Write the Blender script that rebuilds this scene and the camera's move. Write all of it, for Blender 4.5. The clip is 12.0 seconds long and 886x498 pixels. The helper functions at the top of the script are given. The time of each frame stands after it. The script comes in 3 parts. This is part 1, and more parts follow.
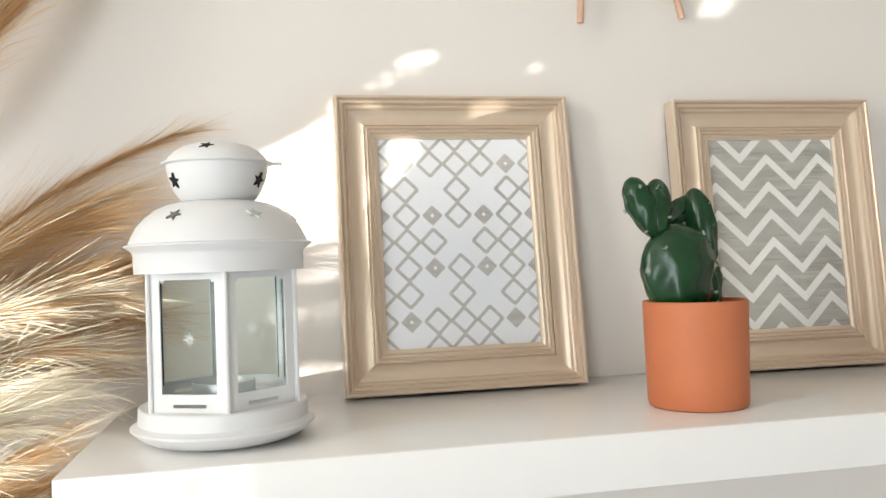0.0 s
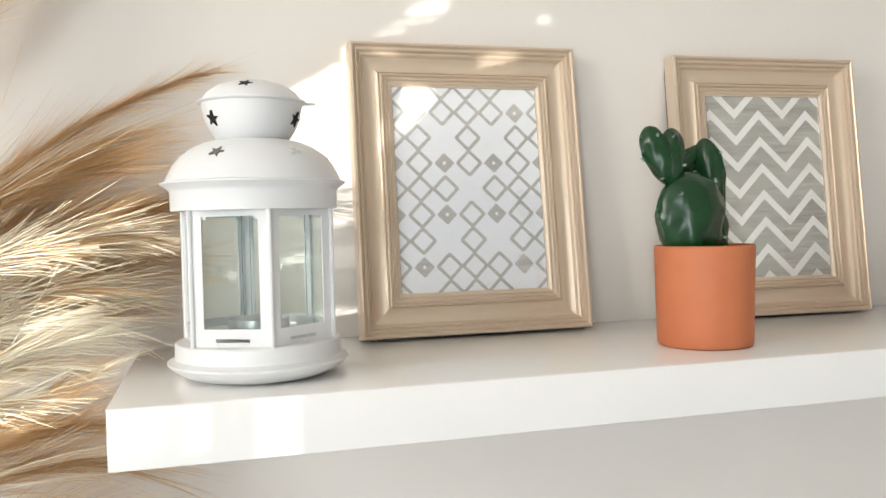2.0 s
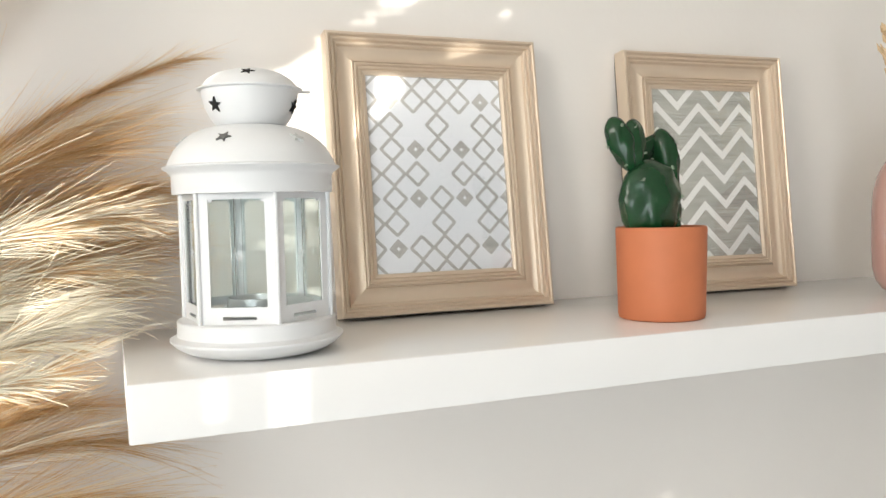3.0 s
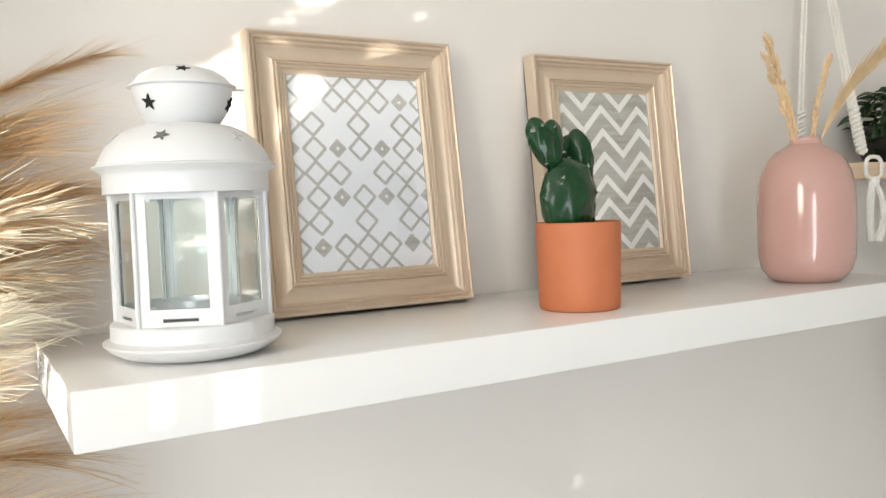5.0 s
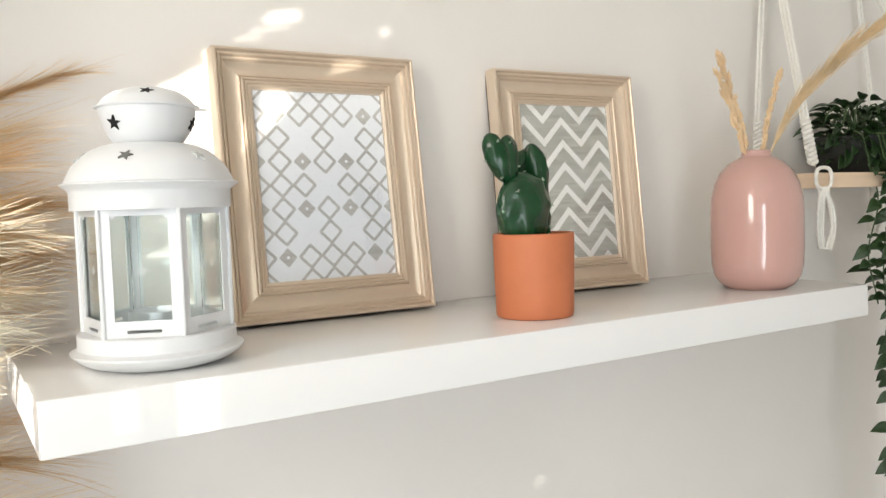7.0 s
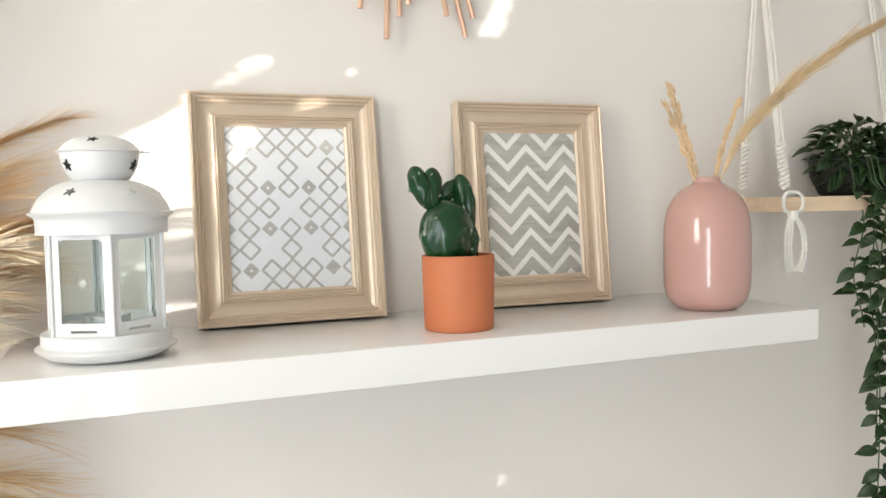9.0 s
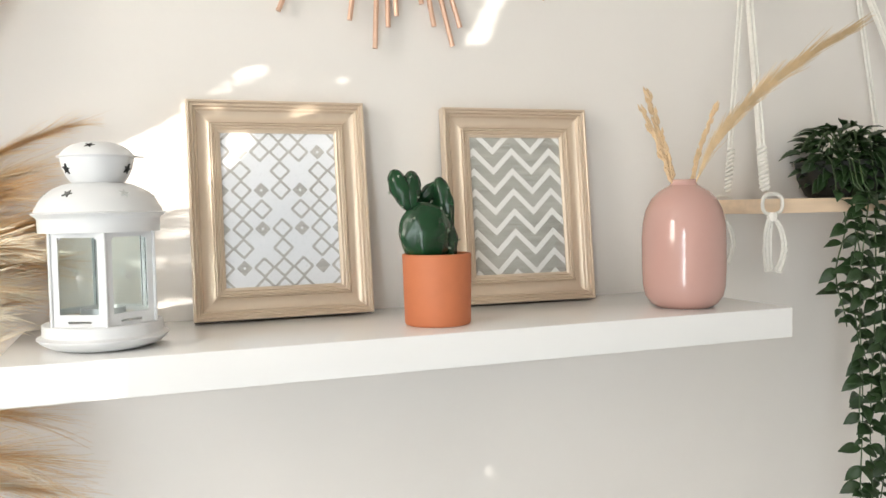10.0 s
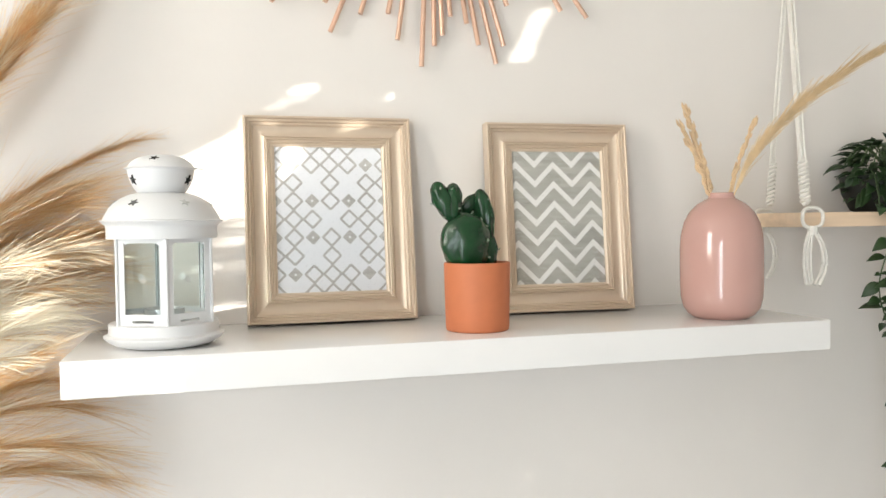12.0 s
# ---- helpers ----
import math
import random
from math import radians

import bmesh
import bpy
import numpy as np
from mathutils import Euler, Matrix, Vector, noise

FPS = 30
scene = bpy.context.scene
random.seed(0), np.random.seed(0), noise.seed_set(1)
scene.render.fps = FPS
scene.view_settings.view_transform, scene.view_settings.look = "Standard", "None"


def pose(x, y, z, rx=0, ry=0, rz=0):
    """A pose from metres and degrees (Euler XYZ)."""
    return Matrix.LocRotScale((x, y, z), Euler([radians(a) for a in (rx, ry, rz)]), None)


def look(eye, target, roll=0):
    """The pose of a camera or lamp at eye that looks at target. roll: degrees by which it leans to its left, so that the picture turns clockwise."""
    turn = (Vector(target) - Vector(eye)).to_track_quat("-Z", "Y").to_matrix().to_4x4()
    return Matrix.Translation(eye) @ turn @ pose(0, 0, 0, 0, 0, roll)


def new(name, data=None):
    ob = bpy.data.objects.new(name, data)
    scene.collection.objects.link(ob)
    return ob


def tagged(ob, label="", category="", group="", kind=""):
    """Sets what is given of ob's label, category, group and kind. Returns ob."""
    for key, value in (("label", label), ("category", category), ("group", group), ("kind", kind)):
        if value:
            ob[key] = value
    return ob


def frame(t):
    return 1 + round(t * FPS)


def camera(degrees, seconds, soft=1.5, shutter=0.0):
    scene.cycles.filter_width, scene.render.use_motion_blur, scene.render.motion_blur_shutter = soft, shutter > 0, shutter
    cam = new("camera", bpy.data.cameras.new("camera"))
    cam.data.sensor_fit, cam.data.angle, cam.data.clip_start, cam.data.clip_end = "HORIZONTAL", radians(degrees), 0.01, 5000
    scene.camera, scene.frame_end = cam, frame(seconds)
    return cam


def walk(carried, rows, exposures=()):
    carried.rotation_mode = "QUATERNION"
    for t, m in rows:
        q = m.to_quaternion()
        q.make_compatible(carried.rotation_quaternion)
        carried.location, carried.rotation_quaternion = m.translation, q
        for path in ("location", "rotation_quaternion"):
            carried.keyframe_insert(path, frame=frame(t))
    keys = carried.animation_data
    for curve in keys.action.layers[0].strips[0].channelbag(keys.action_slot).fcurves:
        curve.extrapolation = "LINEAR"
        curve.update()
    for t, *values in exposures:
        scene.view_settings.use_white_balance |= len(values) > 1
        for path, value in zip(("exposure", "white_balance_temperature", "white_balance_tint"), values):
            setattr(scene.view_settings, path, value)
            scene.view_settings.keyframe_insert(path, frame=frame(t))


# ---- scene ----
cam = camera(57.1, 12.0)
PATH = [
    (0, (0.126, -0.499, 1.518), (0.535, 1.458, 1.541), -1.9),
    (0.5, (0.128, -0.494, 1.517), (0.543, 1.463, 1.535), -1.4),
    (1, (0.121, -0.485, 1.51), (0.551, 1.468, 1.513), -1.2),
    (1.5, (0.093, -0.485, 1.506), (0.572, 1.456, 1.475), -1.3),
    (2, (0.061, -0.499, 1.503), (0.606, 1.424, 1.437), -1.3),
    (2.5, (0.022, -0.505, 1.502), (0.68, 1.381, 1.406), -1.3),
    (3, (-0.006, -0.516, 1.502), (0.748, 1.333, 1.397), -1.3),
    (5, (-0.052, -0.508, 1.501), (0.972, 1.206, 1.389), -1.9),
    (5.5, (-0.063, -0.515, 1.503), (1.004, 1.172, 1.388), -1.8),
    (6, (-0.066, -0.523, 1.504), (1.001, 1.165, 1.388), -1.8),
    (6.5, (-0.056, -0.53, 1.511), (1.008, 1.159, 1.392), -1.8),
    (7, (-0.048, -0.544, 1.513), (1.011, 1.148, 1.396), -1.8),
    (9, (0.094, -0.728, 1.536), (0.854, 1.118, 1.422), -1.1),
    (9.5, (0.118, -0.764, 1.533), (0.844, 1.096, 1.419), -1.1),
    (10, (0.132, -0.793, 1.532), (0.818, 1.083, 1.429), -1.1),
    (10.5, (0.128, -0.811, 1.526), (0.754, 1.086, 1.433), -1.0),
    (11, (0.124, -0.821, 1.525), (0.72, 1.087, 1.437), -0.9),
    (11.5, (0.124, -0.826, 1.526), (0.706, 1.086, 1.448), -0.7),
    (12, (0.135, -0.837, 1.528), (0.693, 1.082, 1.461), -0.7),
]
DRIFT = ((0, -0.36), (1.0, -0.36), (3.0, -0.34), (5.0, -0.32), (7.0, -0.30), (9.0, -0.26), (12.0, -0.18))
walk(cam, [(t, look(eye, target, roll)) for t, eye, target, roll in PATH], DRIFT)


# ---- world and light ----
world = bpy.data.worlds.new("world")
scene.world = world
world.use_nodes = True
wn = world.node_tree.nodes
sky = wn.new("ShaderNodeTexSky")
sky.sky_type = "NISHITA"
sky.sun_disc = False
sky.sun_elevation, sky.sun_rotation = radians(40), radians(235)
world.node_tree.links.new(sky.outputs[0], wn["Background"].inputs[0])
wn["Background"].inputs[1].default_value = 0.1


def area_lamp(name, at, target, sx, sy, watts, colour):
    d = bpy.data.lights.new(name, "AREA")
    d.shape, d.size, d.size_y, d.energy, d.color = "RECTANGLE", sx, sy, watts, colour
    ob = new(name, d)
    ob.matrix_world = look(at, target)
    return ob


area_lamp("window_light_left", (-1.72, -1.02, 2.02), (0, -0.92, 2.35), 0.62, 1.06, 32, (1.0, 0.955, 0.875))
area_lamp("window_light_rear", (-1.40, -2.93, 1.15), (-0.75, 0, 1.15), 0.55, 2.0, 45, (0.86, 0.94, 0.99))


# added spot lamp, stands in for sun thrown back through the left window, so that it rises a little
GLINT = Vector((-2.41, -1.362, 1.12))
AIM = Vector((0.18, 0.2, 1.56))
spot = bpy.data.lights.new("sun_glint", "SPOT")
spot.energy, spot.color, spot.spot_size, spot.spot_blend, spot.shadow_soft_size = 1350, (1.0, 0.95, 0.87), radians(36), 0.05, 0.0009
new("sun_glint", spot).matrix_world = look(GLINT, AIM)

# ---- materials ----


def mat(name, colour, rough=0.5, metal=0.0, vary=0.06, scale=30.0, bump=0.0, bump_scale=200.0, coat=0.0, stretch=(1, 1, 1), spec=0.5, per_object=0.0):
    m = bpy.data.materials.new(name)
    m.use_nodes = True
    nt = m.node_tree
    b = nt.nodes["Principled BSDF"]
    b.inputs["Roughness"].default_value = rough
    b.inputs["Metallic"].default_value = metal
    b.inputs["Coat Weight"].default_value = coat
    b.inputs["Coat Roughness"].default_value = 0.08
    b.inputs["Specular IOR Level"].default_value = spec
    tc = nt.nodes.new("ShaderNodeTexCoord")
    mp = nt.nodes.new("ShaderNodeMapping")
    mp.inputs["Scale"].default_value = stretch
    nt.links.new(tc.outputs["Object"], mp.inputs[0])
    n1 = nt.nodes.new("ShaderNodeTexNoise")
    n1.inputs["Scale"].default_value = scale
    n1.inputs["Detail"].default_value = 6
    n2 = nt.nodes.new("ShaderNodeTexNoise")
    n2.inputs["Scale"].default_value = scale * 0.13
    n2.inputs["Detail"].default_value = 3
    for n in (n1, n2):
        nt.links.new(mp.outputs[0], n.inputs[0])
    add = nt.nodes.new("ShaderNodeMath")
    add.operation = "ADD"
    nt.links.new(n1.outputs[0], add.inputs[0])
    nt.links.new(n2.outputs[0], add.inputs[1])
    last = add.outputs[0]
    if per_object:
        oi = nt.nodes.new("ShaderNodeObjectInfo")
        mu = nt.nodes.new("ShaderNodeMath")
        mu.operation = "MULTIPLY_ADD"
        nt.links.new(oi.outputs["Random"], mu.inputs[0])
        mu.inputs[1].default_value = per_object
        nt.links.new(last, mu.inputs[2])
        last = mu.outputs[0]
    ramp = nt.nodes.new("ShaderNodeMapRange")
    nt.links.new(last, ramp.inputs[0])
    ramp.inputs[1].default_value, ramp.inputs[2].default_value = 0.6, 1.4 + per_object
    ramp.inputs[3].default_value, ramp.inputs[4].default_value = 1 - vary, 1 + vary
    hsv = nt.nodes.new("ShaderNodeHueSaturation")
    hsv.inputs["Color"].default_value = (*colour, 1)
    nt.links.new(ramp.outputs[0], hsv.inputs["Value"])
    nt.links.new(hsv.outputs[0], b.inputs["Base Color"])
    if bump:
        n3 = nt.nodes.new("ShaderNodeTexNoise")
        n3.inputs["Scale"].default_value = bump_scale
        n3.inputs["Detail"].default_value = 4
        nt.links.new(mp.outputs[0], n3.inputs[0])
        bp = nt.nodes.new("ShaderNodeBump")
        bp.inputs["Strength"].default_value = bump
        bp.inputs["Distance"].default_value = 0.001
        nt.links.new(n3.outputs[0], bp.inputs["Height"])
        nt.links.new(bp.outputs[0], b.inputs["Normal"])
    return m


def glass_mat(name, colour, rough=0.0):
    m = bpy.data.materials.new(name)
    m.use_nodes = True
    b = m.node_tree.nodes["Principled BSDF"]
    b.inputs["Base Color"].default_value = (*colour, 1)
    b.inputs["Transmission Weight"].default_value = 1.0
    b.inputs["Roughness"].default_value = rough
    b.inputs["IOR"].default_value = 1.45
    return m


WALL = mat("wall_paint", (0.82, 0.782, 0.742), 0.36, vary=0.025, scale=6, bump=0.12, bump_scale=140)
SHELF = mat("white_laminate", (0.88, 0.875, 0.865), 0.24, vary=0.015, scale=12, bump=0.02, bump_scale=90, coat=0.25, spec=0.6)
CEIL = mat("ceiling_paint", (0.86, 0.825, 0.765), 0.8, vary=0.02)
FLOOR = mat("floor_tile", (0.77, 0.79, 0.81), 0.25, vary=0.06, scale=8)
GOLD = mat("champagne_frame", (0.70, 0.58, 0.455), 0.36, metal=0.42, vary=0.02, scale=70, bump=0.02, bump_scale=300)
BACK = mat("frame_backing", (0.05, 0.04, 0.035), 0.8, vary=0.1)
CARD = mat("white_card", (0.80, 0.795, 0.80), 0.6, vary=0.015)
GREYINK = mat("grey_print", (0.46, 0.435, 0.40), 0.7, vary=0.25, scale=160, stretch=(0.3, 1, 2))
WOVEN = mat("grey_woven_card", (0.375, 0.36, 0.315), 0.8, vary=0.36, scale=130, stretch=(0.25, 1, 4), bump=0.2, bump_scale=400)
STRIPE = mat("white_chevron_print", (0.74, 0.725, 0.685), 0.7, vary=0.03)
ENAMEL = mat("white_enamel", (0.775, 0.785, 0.795), 0.36, vary=0.012, scale=40, bump=0.06, bump_scale=260)
# shade inside the lantern's star vents, painted on solid stars
HOLE_SHADE = mat("hole_shade_paint", (0.01, 0.01, 0.01), 0.9, vary=0.1)
FROST = mat("frosted_etching", (0.80, 0.82, 0.82), 0.8, vary=0.02)
# the same star tone painted half shaded, then painted as if lit inside
HOLE_DIM = mat("hole_dim_paint", (0.16, 0.16, 0.155), 0.9, vary=0.1)
HOLE_LIT = mat("hole_lit_paint", (0.62, 0.64, 0.63), 0.9, vary=0.05)
PANE = glass_mat("lantern_glass", (0.93, 0.985, 0.97))
PICGLASS = glass_mat("picture_glass", (0.99, 0.99, 0.99))
TERRA = mat("terracotta", (0.56, 0.177, 0.075), 0.6, vary=0.06, scale=50, bump=0.15, bump_scale=260)
SOIL = mat("dark_soil", (0.05, 0.035, 0.025), 0.9, vary=0.4, scale=200, bump=0.8, bump_scale=400)
CACTUS = mat("cactus_plastic", (0.005, 0.044, 0.013), 0.25, vary=0.4, scale=70, bump=0.3, bump_scale=150)
AREOLE = mat("cactus_areole", (0.27, 0.32, 0.24), 0.6, vary=0.3, scale=300)
PINK = mat("pink_glaze", (0.54, 0.325, 0.287), 0.10, vary=0.03, scale=20, coat=0.3, bump=0.02, bump_scale=60)
STRAW = mat("dried_straw", (0.68, 0.51, 0.30), 0.6, vary=0.25, scale=90)
WHEAT = mat("dried_wheat", (0.70, 0.51, 0.31), 0.6, vary=0.2, scale=90)
PAMPAS = mat("pampas_plume", (0.72, 0.54, 0.33), 0.55, vary=0.35, scale=25)
nt = PAMPAS.node_tree
geo = nt.nodes.new("ShaderNodeNewGeometry")
mixv = nt.nodes.new("ShaderNodeValToRGB")
mixv.color_ramp.elements[0].color = (0.70, 0.44, 0.18, 1)
mixv.color_ramp.elements[1].color = (0.97, 0.88, 0.69, 1)
mid = mixv.color_ramp.elements.new(0.55)
mid.color = (0.93, 0.71, 0.40, 1)
nt.links.new(geo.outputs["Random Per Island"], mixv.inputs[0])
nt.links.new(mixv.outputs[0], [q for q in nt.nodes if q.bl_idname == "ShaderNodeHueSaturation"][0].inputs["Color"])
thin = nt.nodes.new("ShaderNodeBsdfTranslucent")
blend = nt.nodes.new("ShaderNodeMixShader")
blend.inputs[0].default_value = 0.65
nt.links.new(mixv.outputs[0], thin.inputs[0])
nt.links.new(nt.nodes["Principled BSDF"].outputs[0], blend.inputs[1])
nt.links.new(thin.outputs[0], blend.inputs[2])
nt.links.new(blend.outputs[0], nt.nodes["Material Output"].inputs[0])
# paler copy of the plume colour, sunlight on the coarse hairs painted in
PAMPAS_SUNLIT = mat("pampas_bristle_sunlit", (0.95, 0.87, 0.70), 0.45, vary=0.10, scale=30)
PAMPAS_STEM = mat("pampas_stem", (0.45, 0.27, 0.11), 0.6, vary=0.25, scale=60)
ROPE = mat("cotton_rope", (0.80, 0.775, 0.72), 0.85, vary=0.08, scale=200, bump=0.8, bump_scale=500)
PINE = mat("pine_wood", (0.72, 0.55, 0.39), 0.5, vary=0.16, scale=60, stretch=(0.12, 1, 2), bump=0.1, bump_scale=150)
LEAF = mat("plant_leaf", (0.018, 0.046, 0.012), 0.40, vary=0.35, scale=60, per_object=0.6, bump=0.2, bump_scale=150)
VINE = mat("vine_stem", (0.06, 0.10, 0.04), 0.6, vary=0.2)
POTDARK = mat("dark_plant_pot", (0.012, 0.014, 0.012), 0.7, vary=0.2)
COPPER = mat("copper_rod", (0.70, 0.46, 0.335), 0.36, metal=0.4, vary=0.12, scale=80)
MIRROR = mat("mirror_silver", (0.9, 0.9, 0.9), 0.02, metal=1.0, vary=0.0)
WAX = mat("tealight_cup", (0.7, 0.71, 0.72), 0.3, metal=0.7, vary=0.05)

# ---- mesh helpers ----


def finish(bm, smooth=True, angle=35):
    bmesh.ops.remove_doubles(bm, verts=bm.verts, dist=1e-6)
    bmesh.ops.recalc_face_normals(bm, faces=bm.faces)
    for f in bm.faces:
        f.smooth = smooth
    if smooth:
        for e in bm.edges:
            if len(e.link_faces) == 2 and e.calc_face_angle(0) > radians(angle):
                e.smooth = False


def part(name, bm, material, parent=None, label="", smooth=True, angle=35):
    me = bpy.data.meshes.new(name)
    finish(bm, smooth, angle)
    bm.to_mesh(me)
    bm.free()
    me.materials.append(material)
    ob = new(name, me)
    if parent is not None:
        ob.parent = parent
    if label:
        ob["label"] = label
    return ob


def raw(name, verts, faces, material, parent=None, smooth=True):
    me = bpy.data.meshes.new(name)
    me.from_pydata(verts, [], faces)
    me.materials.append(material)
    me.polygons.foreach_set("use_smooth", [smooth] * len(me.polygons))
    ob = new(name, me)
    if parent is not None:
        ob.parent = parent
    return ob


def empty(name, at, rz=0.0, label="", category="", group="", rx=0.0):
    ob = new(name)
    ob.empty_display_size = 0.05
    ob.matrix_world = pose(*at, rx, 0, rz)
    return tagged(ob, label, category, group)


def box(bm, lo, hi, bevel=0.0):
    c = [(a + b) / 2 for a, b in zip(lo, hi)]
    s = [b - a for a, b in zip(lo, hi)]
    r = bmesh.ops.create_cube(bm, size=1, matrix=Matrix.Translation(c) @ Matrix.Diagonal((*s, 1)))
    if bevel:
        es = list({e for v in r["verts"] for e in v.link_edges})
        bmesh.ops.bevel(bm, geom=es, offset=bevel, segments=2, affect="EDGES", profile=0.6)


def lathe(bm, profile, segs=48, cap_top=False, cap_bottom=False, a0=0.0):
    rings = []
    for r, z in profile:
        rings.append([bm.verts.new((r * math.cos(a0 + 2 * math.pi * i / segs), r * math.sin(a0 + 2 * math.pi * i / segs), z)) for i in range(segs)])
    for a, b in zip(rings, rings[1:]):
        for i in range(segs):
            j = (i + 1) % segs
            bm.faces.new((a[i], a[j], b[j], b[i]))
    if cap_bottom:
        bm.faces.new(rings[0][::-1])
    if cap_top:
        bm.faces.new(rings[-1])


def tube(bm, pts, radii, segs=6):
    pts = [Vector(p) for p in pts]
    if not isinstance(radii, (list, tuple)):
        radii = [radii] * len(pts)
    rings = []
    up = Vector((0.13, 0.21, 0.97))
    for i, p in enumerate(pts):
        d = (pts[min(i + 1, len(pts) - 1)] - pts[max(i - 1, 0)]).normalized()
        s = d.cross(up)
        s = s.normalized() if s.length > 1e-4 else Vector((1, 0, 0))
        u = s.cross(d).normalized()
        rings.append([bm.verts.new(p + radii[i] * (math.cos(2 * math.pi * k / segs) * s + math.sin(2 * math.pi * k / segs) * u)) for k in range(segs)])
    for a, b in zip(rings, rings[1:]):
        for k in range(segs):
            j = (k + 1) % segs
            bm.faces.new((a[k], a[j], b[j], b[k]))
    bm.faces.new(rings[0][::-1])
    bm.faces.new(rings[-1])


def bez(p0, p1, p2, p3, n):
    p0, p1, p2, p3 = (Vector(p) for p in (p0, p1, p2, p3))
    out = []
    for i in range(n + 1):
        t = i / n
        out.append((1 - t) ** 3 * p0 + 3 * t * (1 - t) ** 2 * p1 + 3 * t * t * (1 - t) * p2 + t ** 3 * p3)
    return out


# ---- the room ----
WALL_Y = 0.238
SHELF_Z = 1.40


def slab(name, lo, hi, material):
    bm = bmesh.new()
    box(bm, lo, hi)
    return tagged(part(name, bm, material, smooth=False), kind="structure")


slab("wall_north", (-1.85, WALL_Y, 0), (2.75, WALL_Y + 0.12, 2.75), WALL)
slab("wall_east", (2.63, -3.05, 0), (2.75, WALL_Y - 0.003, 2.75), WALL)
slab("floor", (-1.85, -3.17, -0.1), (2.75, WALL_Y + 0.12, -0.003), FLOOR)
slab("ceiling", (-1.85, -3.17, 2.753), (2.75, WALL_Y + 0.12, 2.85), CEIL)


def wall_with_window(name, axis, at, lo, hi, w0, w1, z0, z1, thick):
    bm = bmesh.new()
    for a0, a1, b0, b1 in ((lo, w0, 0, 2.75), (w1, hi, 0, 2.75), (w0, w1, 0, z0), (w0, w1, z1, 2.75)):
        if axis == "x":
            box(bm, (at, a0, b0), (at + thick, a1, b1))
        else:
            box(bm, (a0, at, b0), (a1, at + thick, b1))
    return tagged(part(name, bm, WALL, smooth=False), kind="structure")


wall_with_window("wall_west", "x", -1.85, -3.05, WALL_Y - 0.003, -1.36, -0.68, 0.60, 2.56, 0.12)
wall_with_window("wall_south", "y", -3.17, -1.85, 2.75, -1.70, -1.10, 0.10, 2.20, 0.12)

# ---- wall shelf ----


def make_shelf():
    root = empty("wall_shelf", (0, 0, SHELF_Z), label="long white floating wall shelf with square edges", category="shelf")
    bm = bmesh.new()
    box(bm, (0, 0, -0.037), (0.88, WALL_Y - 0.001, 0), 0.0009)
    part("board", bm, SHELF, root)
    for lo, hi in (((0.0004, -0.0007, -0.0366), (0.8796, 0.0004, -0.0004)), ((-0.0007, 0.0004, -0.0366), (0.0004, 0.237, -0.0004)), ((0.8796, 0.0004, -0.0366), (0.8807, 0.237, -0.0004))):
        bm = bmesh.new()
        box(bm, lo, hi, 0.0003)
        part("edge_band", bm, SHELF, root)
    return root


make_shelf()

# ---- picture frames ----
PROFILE = ((0, 0), (0, 0.0160), (0.0008, 0.0176), (0.0026, 0.0180), (0.0036, 0.0168), (0.0041, 0.0148), (0.0049, 0.0146), (0.0056, 0.0158), (0.0070, 0.0156), (0.0078, 0.0140),
           (0.0082, 0.0120), (0.0090, 0.0118), (0.0097, 0.0130), (0.0109, 0.0124), (0.0117, 0.0102), (0.0123, 0.0090), (0.0146, 0.0078), (0.0175, 0.0070), (0.0210, 0.0074), (0.0240, 0.0084), (0.0260, 0.0098),
           (0.0265, 0.0084), (0.0271, 0.0084), (0.0276, 0.0116), (0.0288, 0.0120), (0.0296, 0.0110), (0.0300, 0.0094), (0.0308, 0.0094), (0.0315, 0.0108), (0.0327, 0.0104), (0.0333, 0.0086), (0.0341, 0.0086),
           (0.0349, 0.0098), (0.0361, 0.0094), (0.0372, 0.0084), (0.0385, 0.0082), (0.0385, 0))
INSET = 0.0385


def frame_bars(root, w, h):
    corners = ((-w / 2, 0), (w / 2, 0), (w / 2, h), (-w / 2, h))
    inward = ((1, 1), (-1, 1), (-1, -1), (1, -1))
    for k in range(4):
        bm = bmesh.new()
        rows = []
        for c in (k, (k + 1) % 4):
            rows.append([bm.verts.new((corners[c][0] + inward[c][0] * u, -v, corners[c][1] + inward[c][1] * u)) for u, v in PROFILE])
        n = len(PROFILE)
        for i in range(n):
            j = (i + 1) % n
            bm.faces.new((rows[0][i], rows[1][i], rows[1][j], rows[0][j]))
        part("frame_bar", bm, GOLD, root, angle=25)


def quad(bm, pts, y):
    bm.faces.new([bm.verts.new((x, y, z)) for x, z in pts])


def diamond(bm, cx, cz, r, y, hole=0.0, chop=0.10):
    def ring(q, c):
        pts = []
        for k in range(4):
            for d in (-1, 1):
                a, o = ((1, 0), (0, 1), (-1, 0), (0, -1))[k], ((0, 1), (-1, 0), (0, -1), (1, 0))[k]
                pts.append((cx + q * (a[0] * (1 - c) + d * o[0] * c), cz + q * (a[1] * (1 - c) + d * o[1] * c)))
        return pts
    out = ring(r, chop)
    if not hole:
        quad(bm, out, y)
        return
    inn = ring(hole, chop * 0.7)
    for i in range(8):
        j = (i + 1) % 8
        quad(bm, (out[i], out[j], inn[j], inn[i]), y)


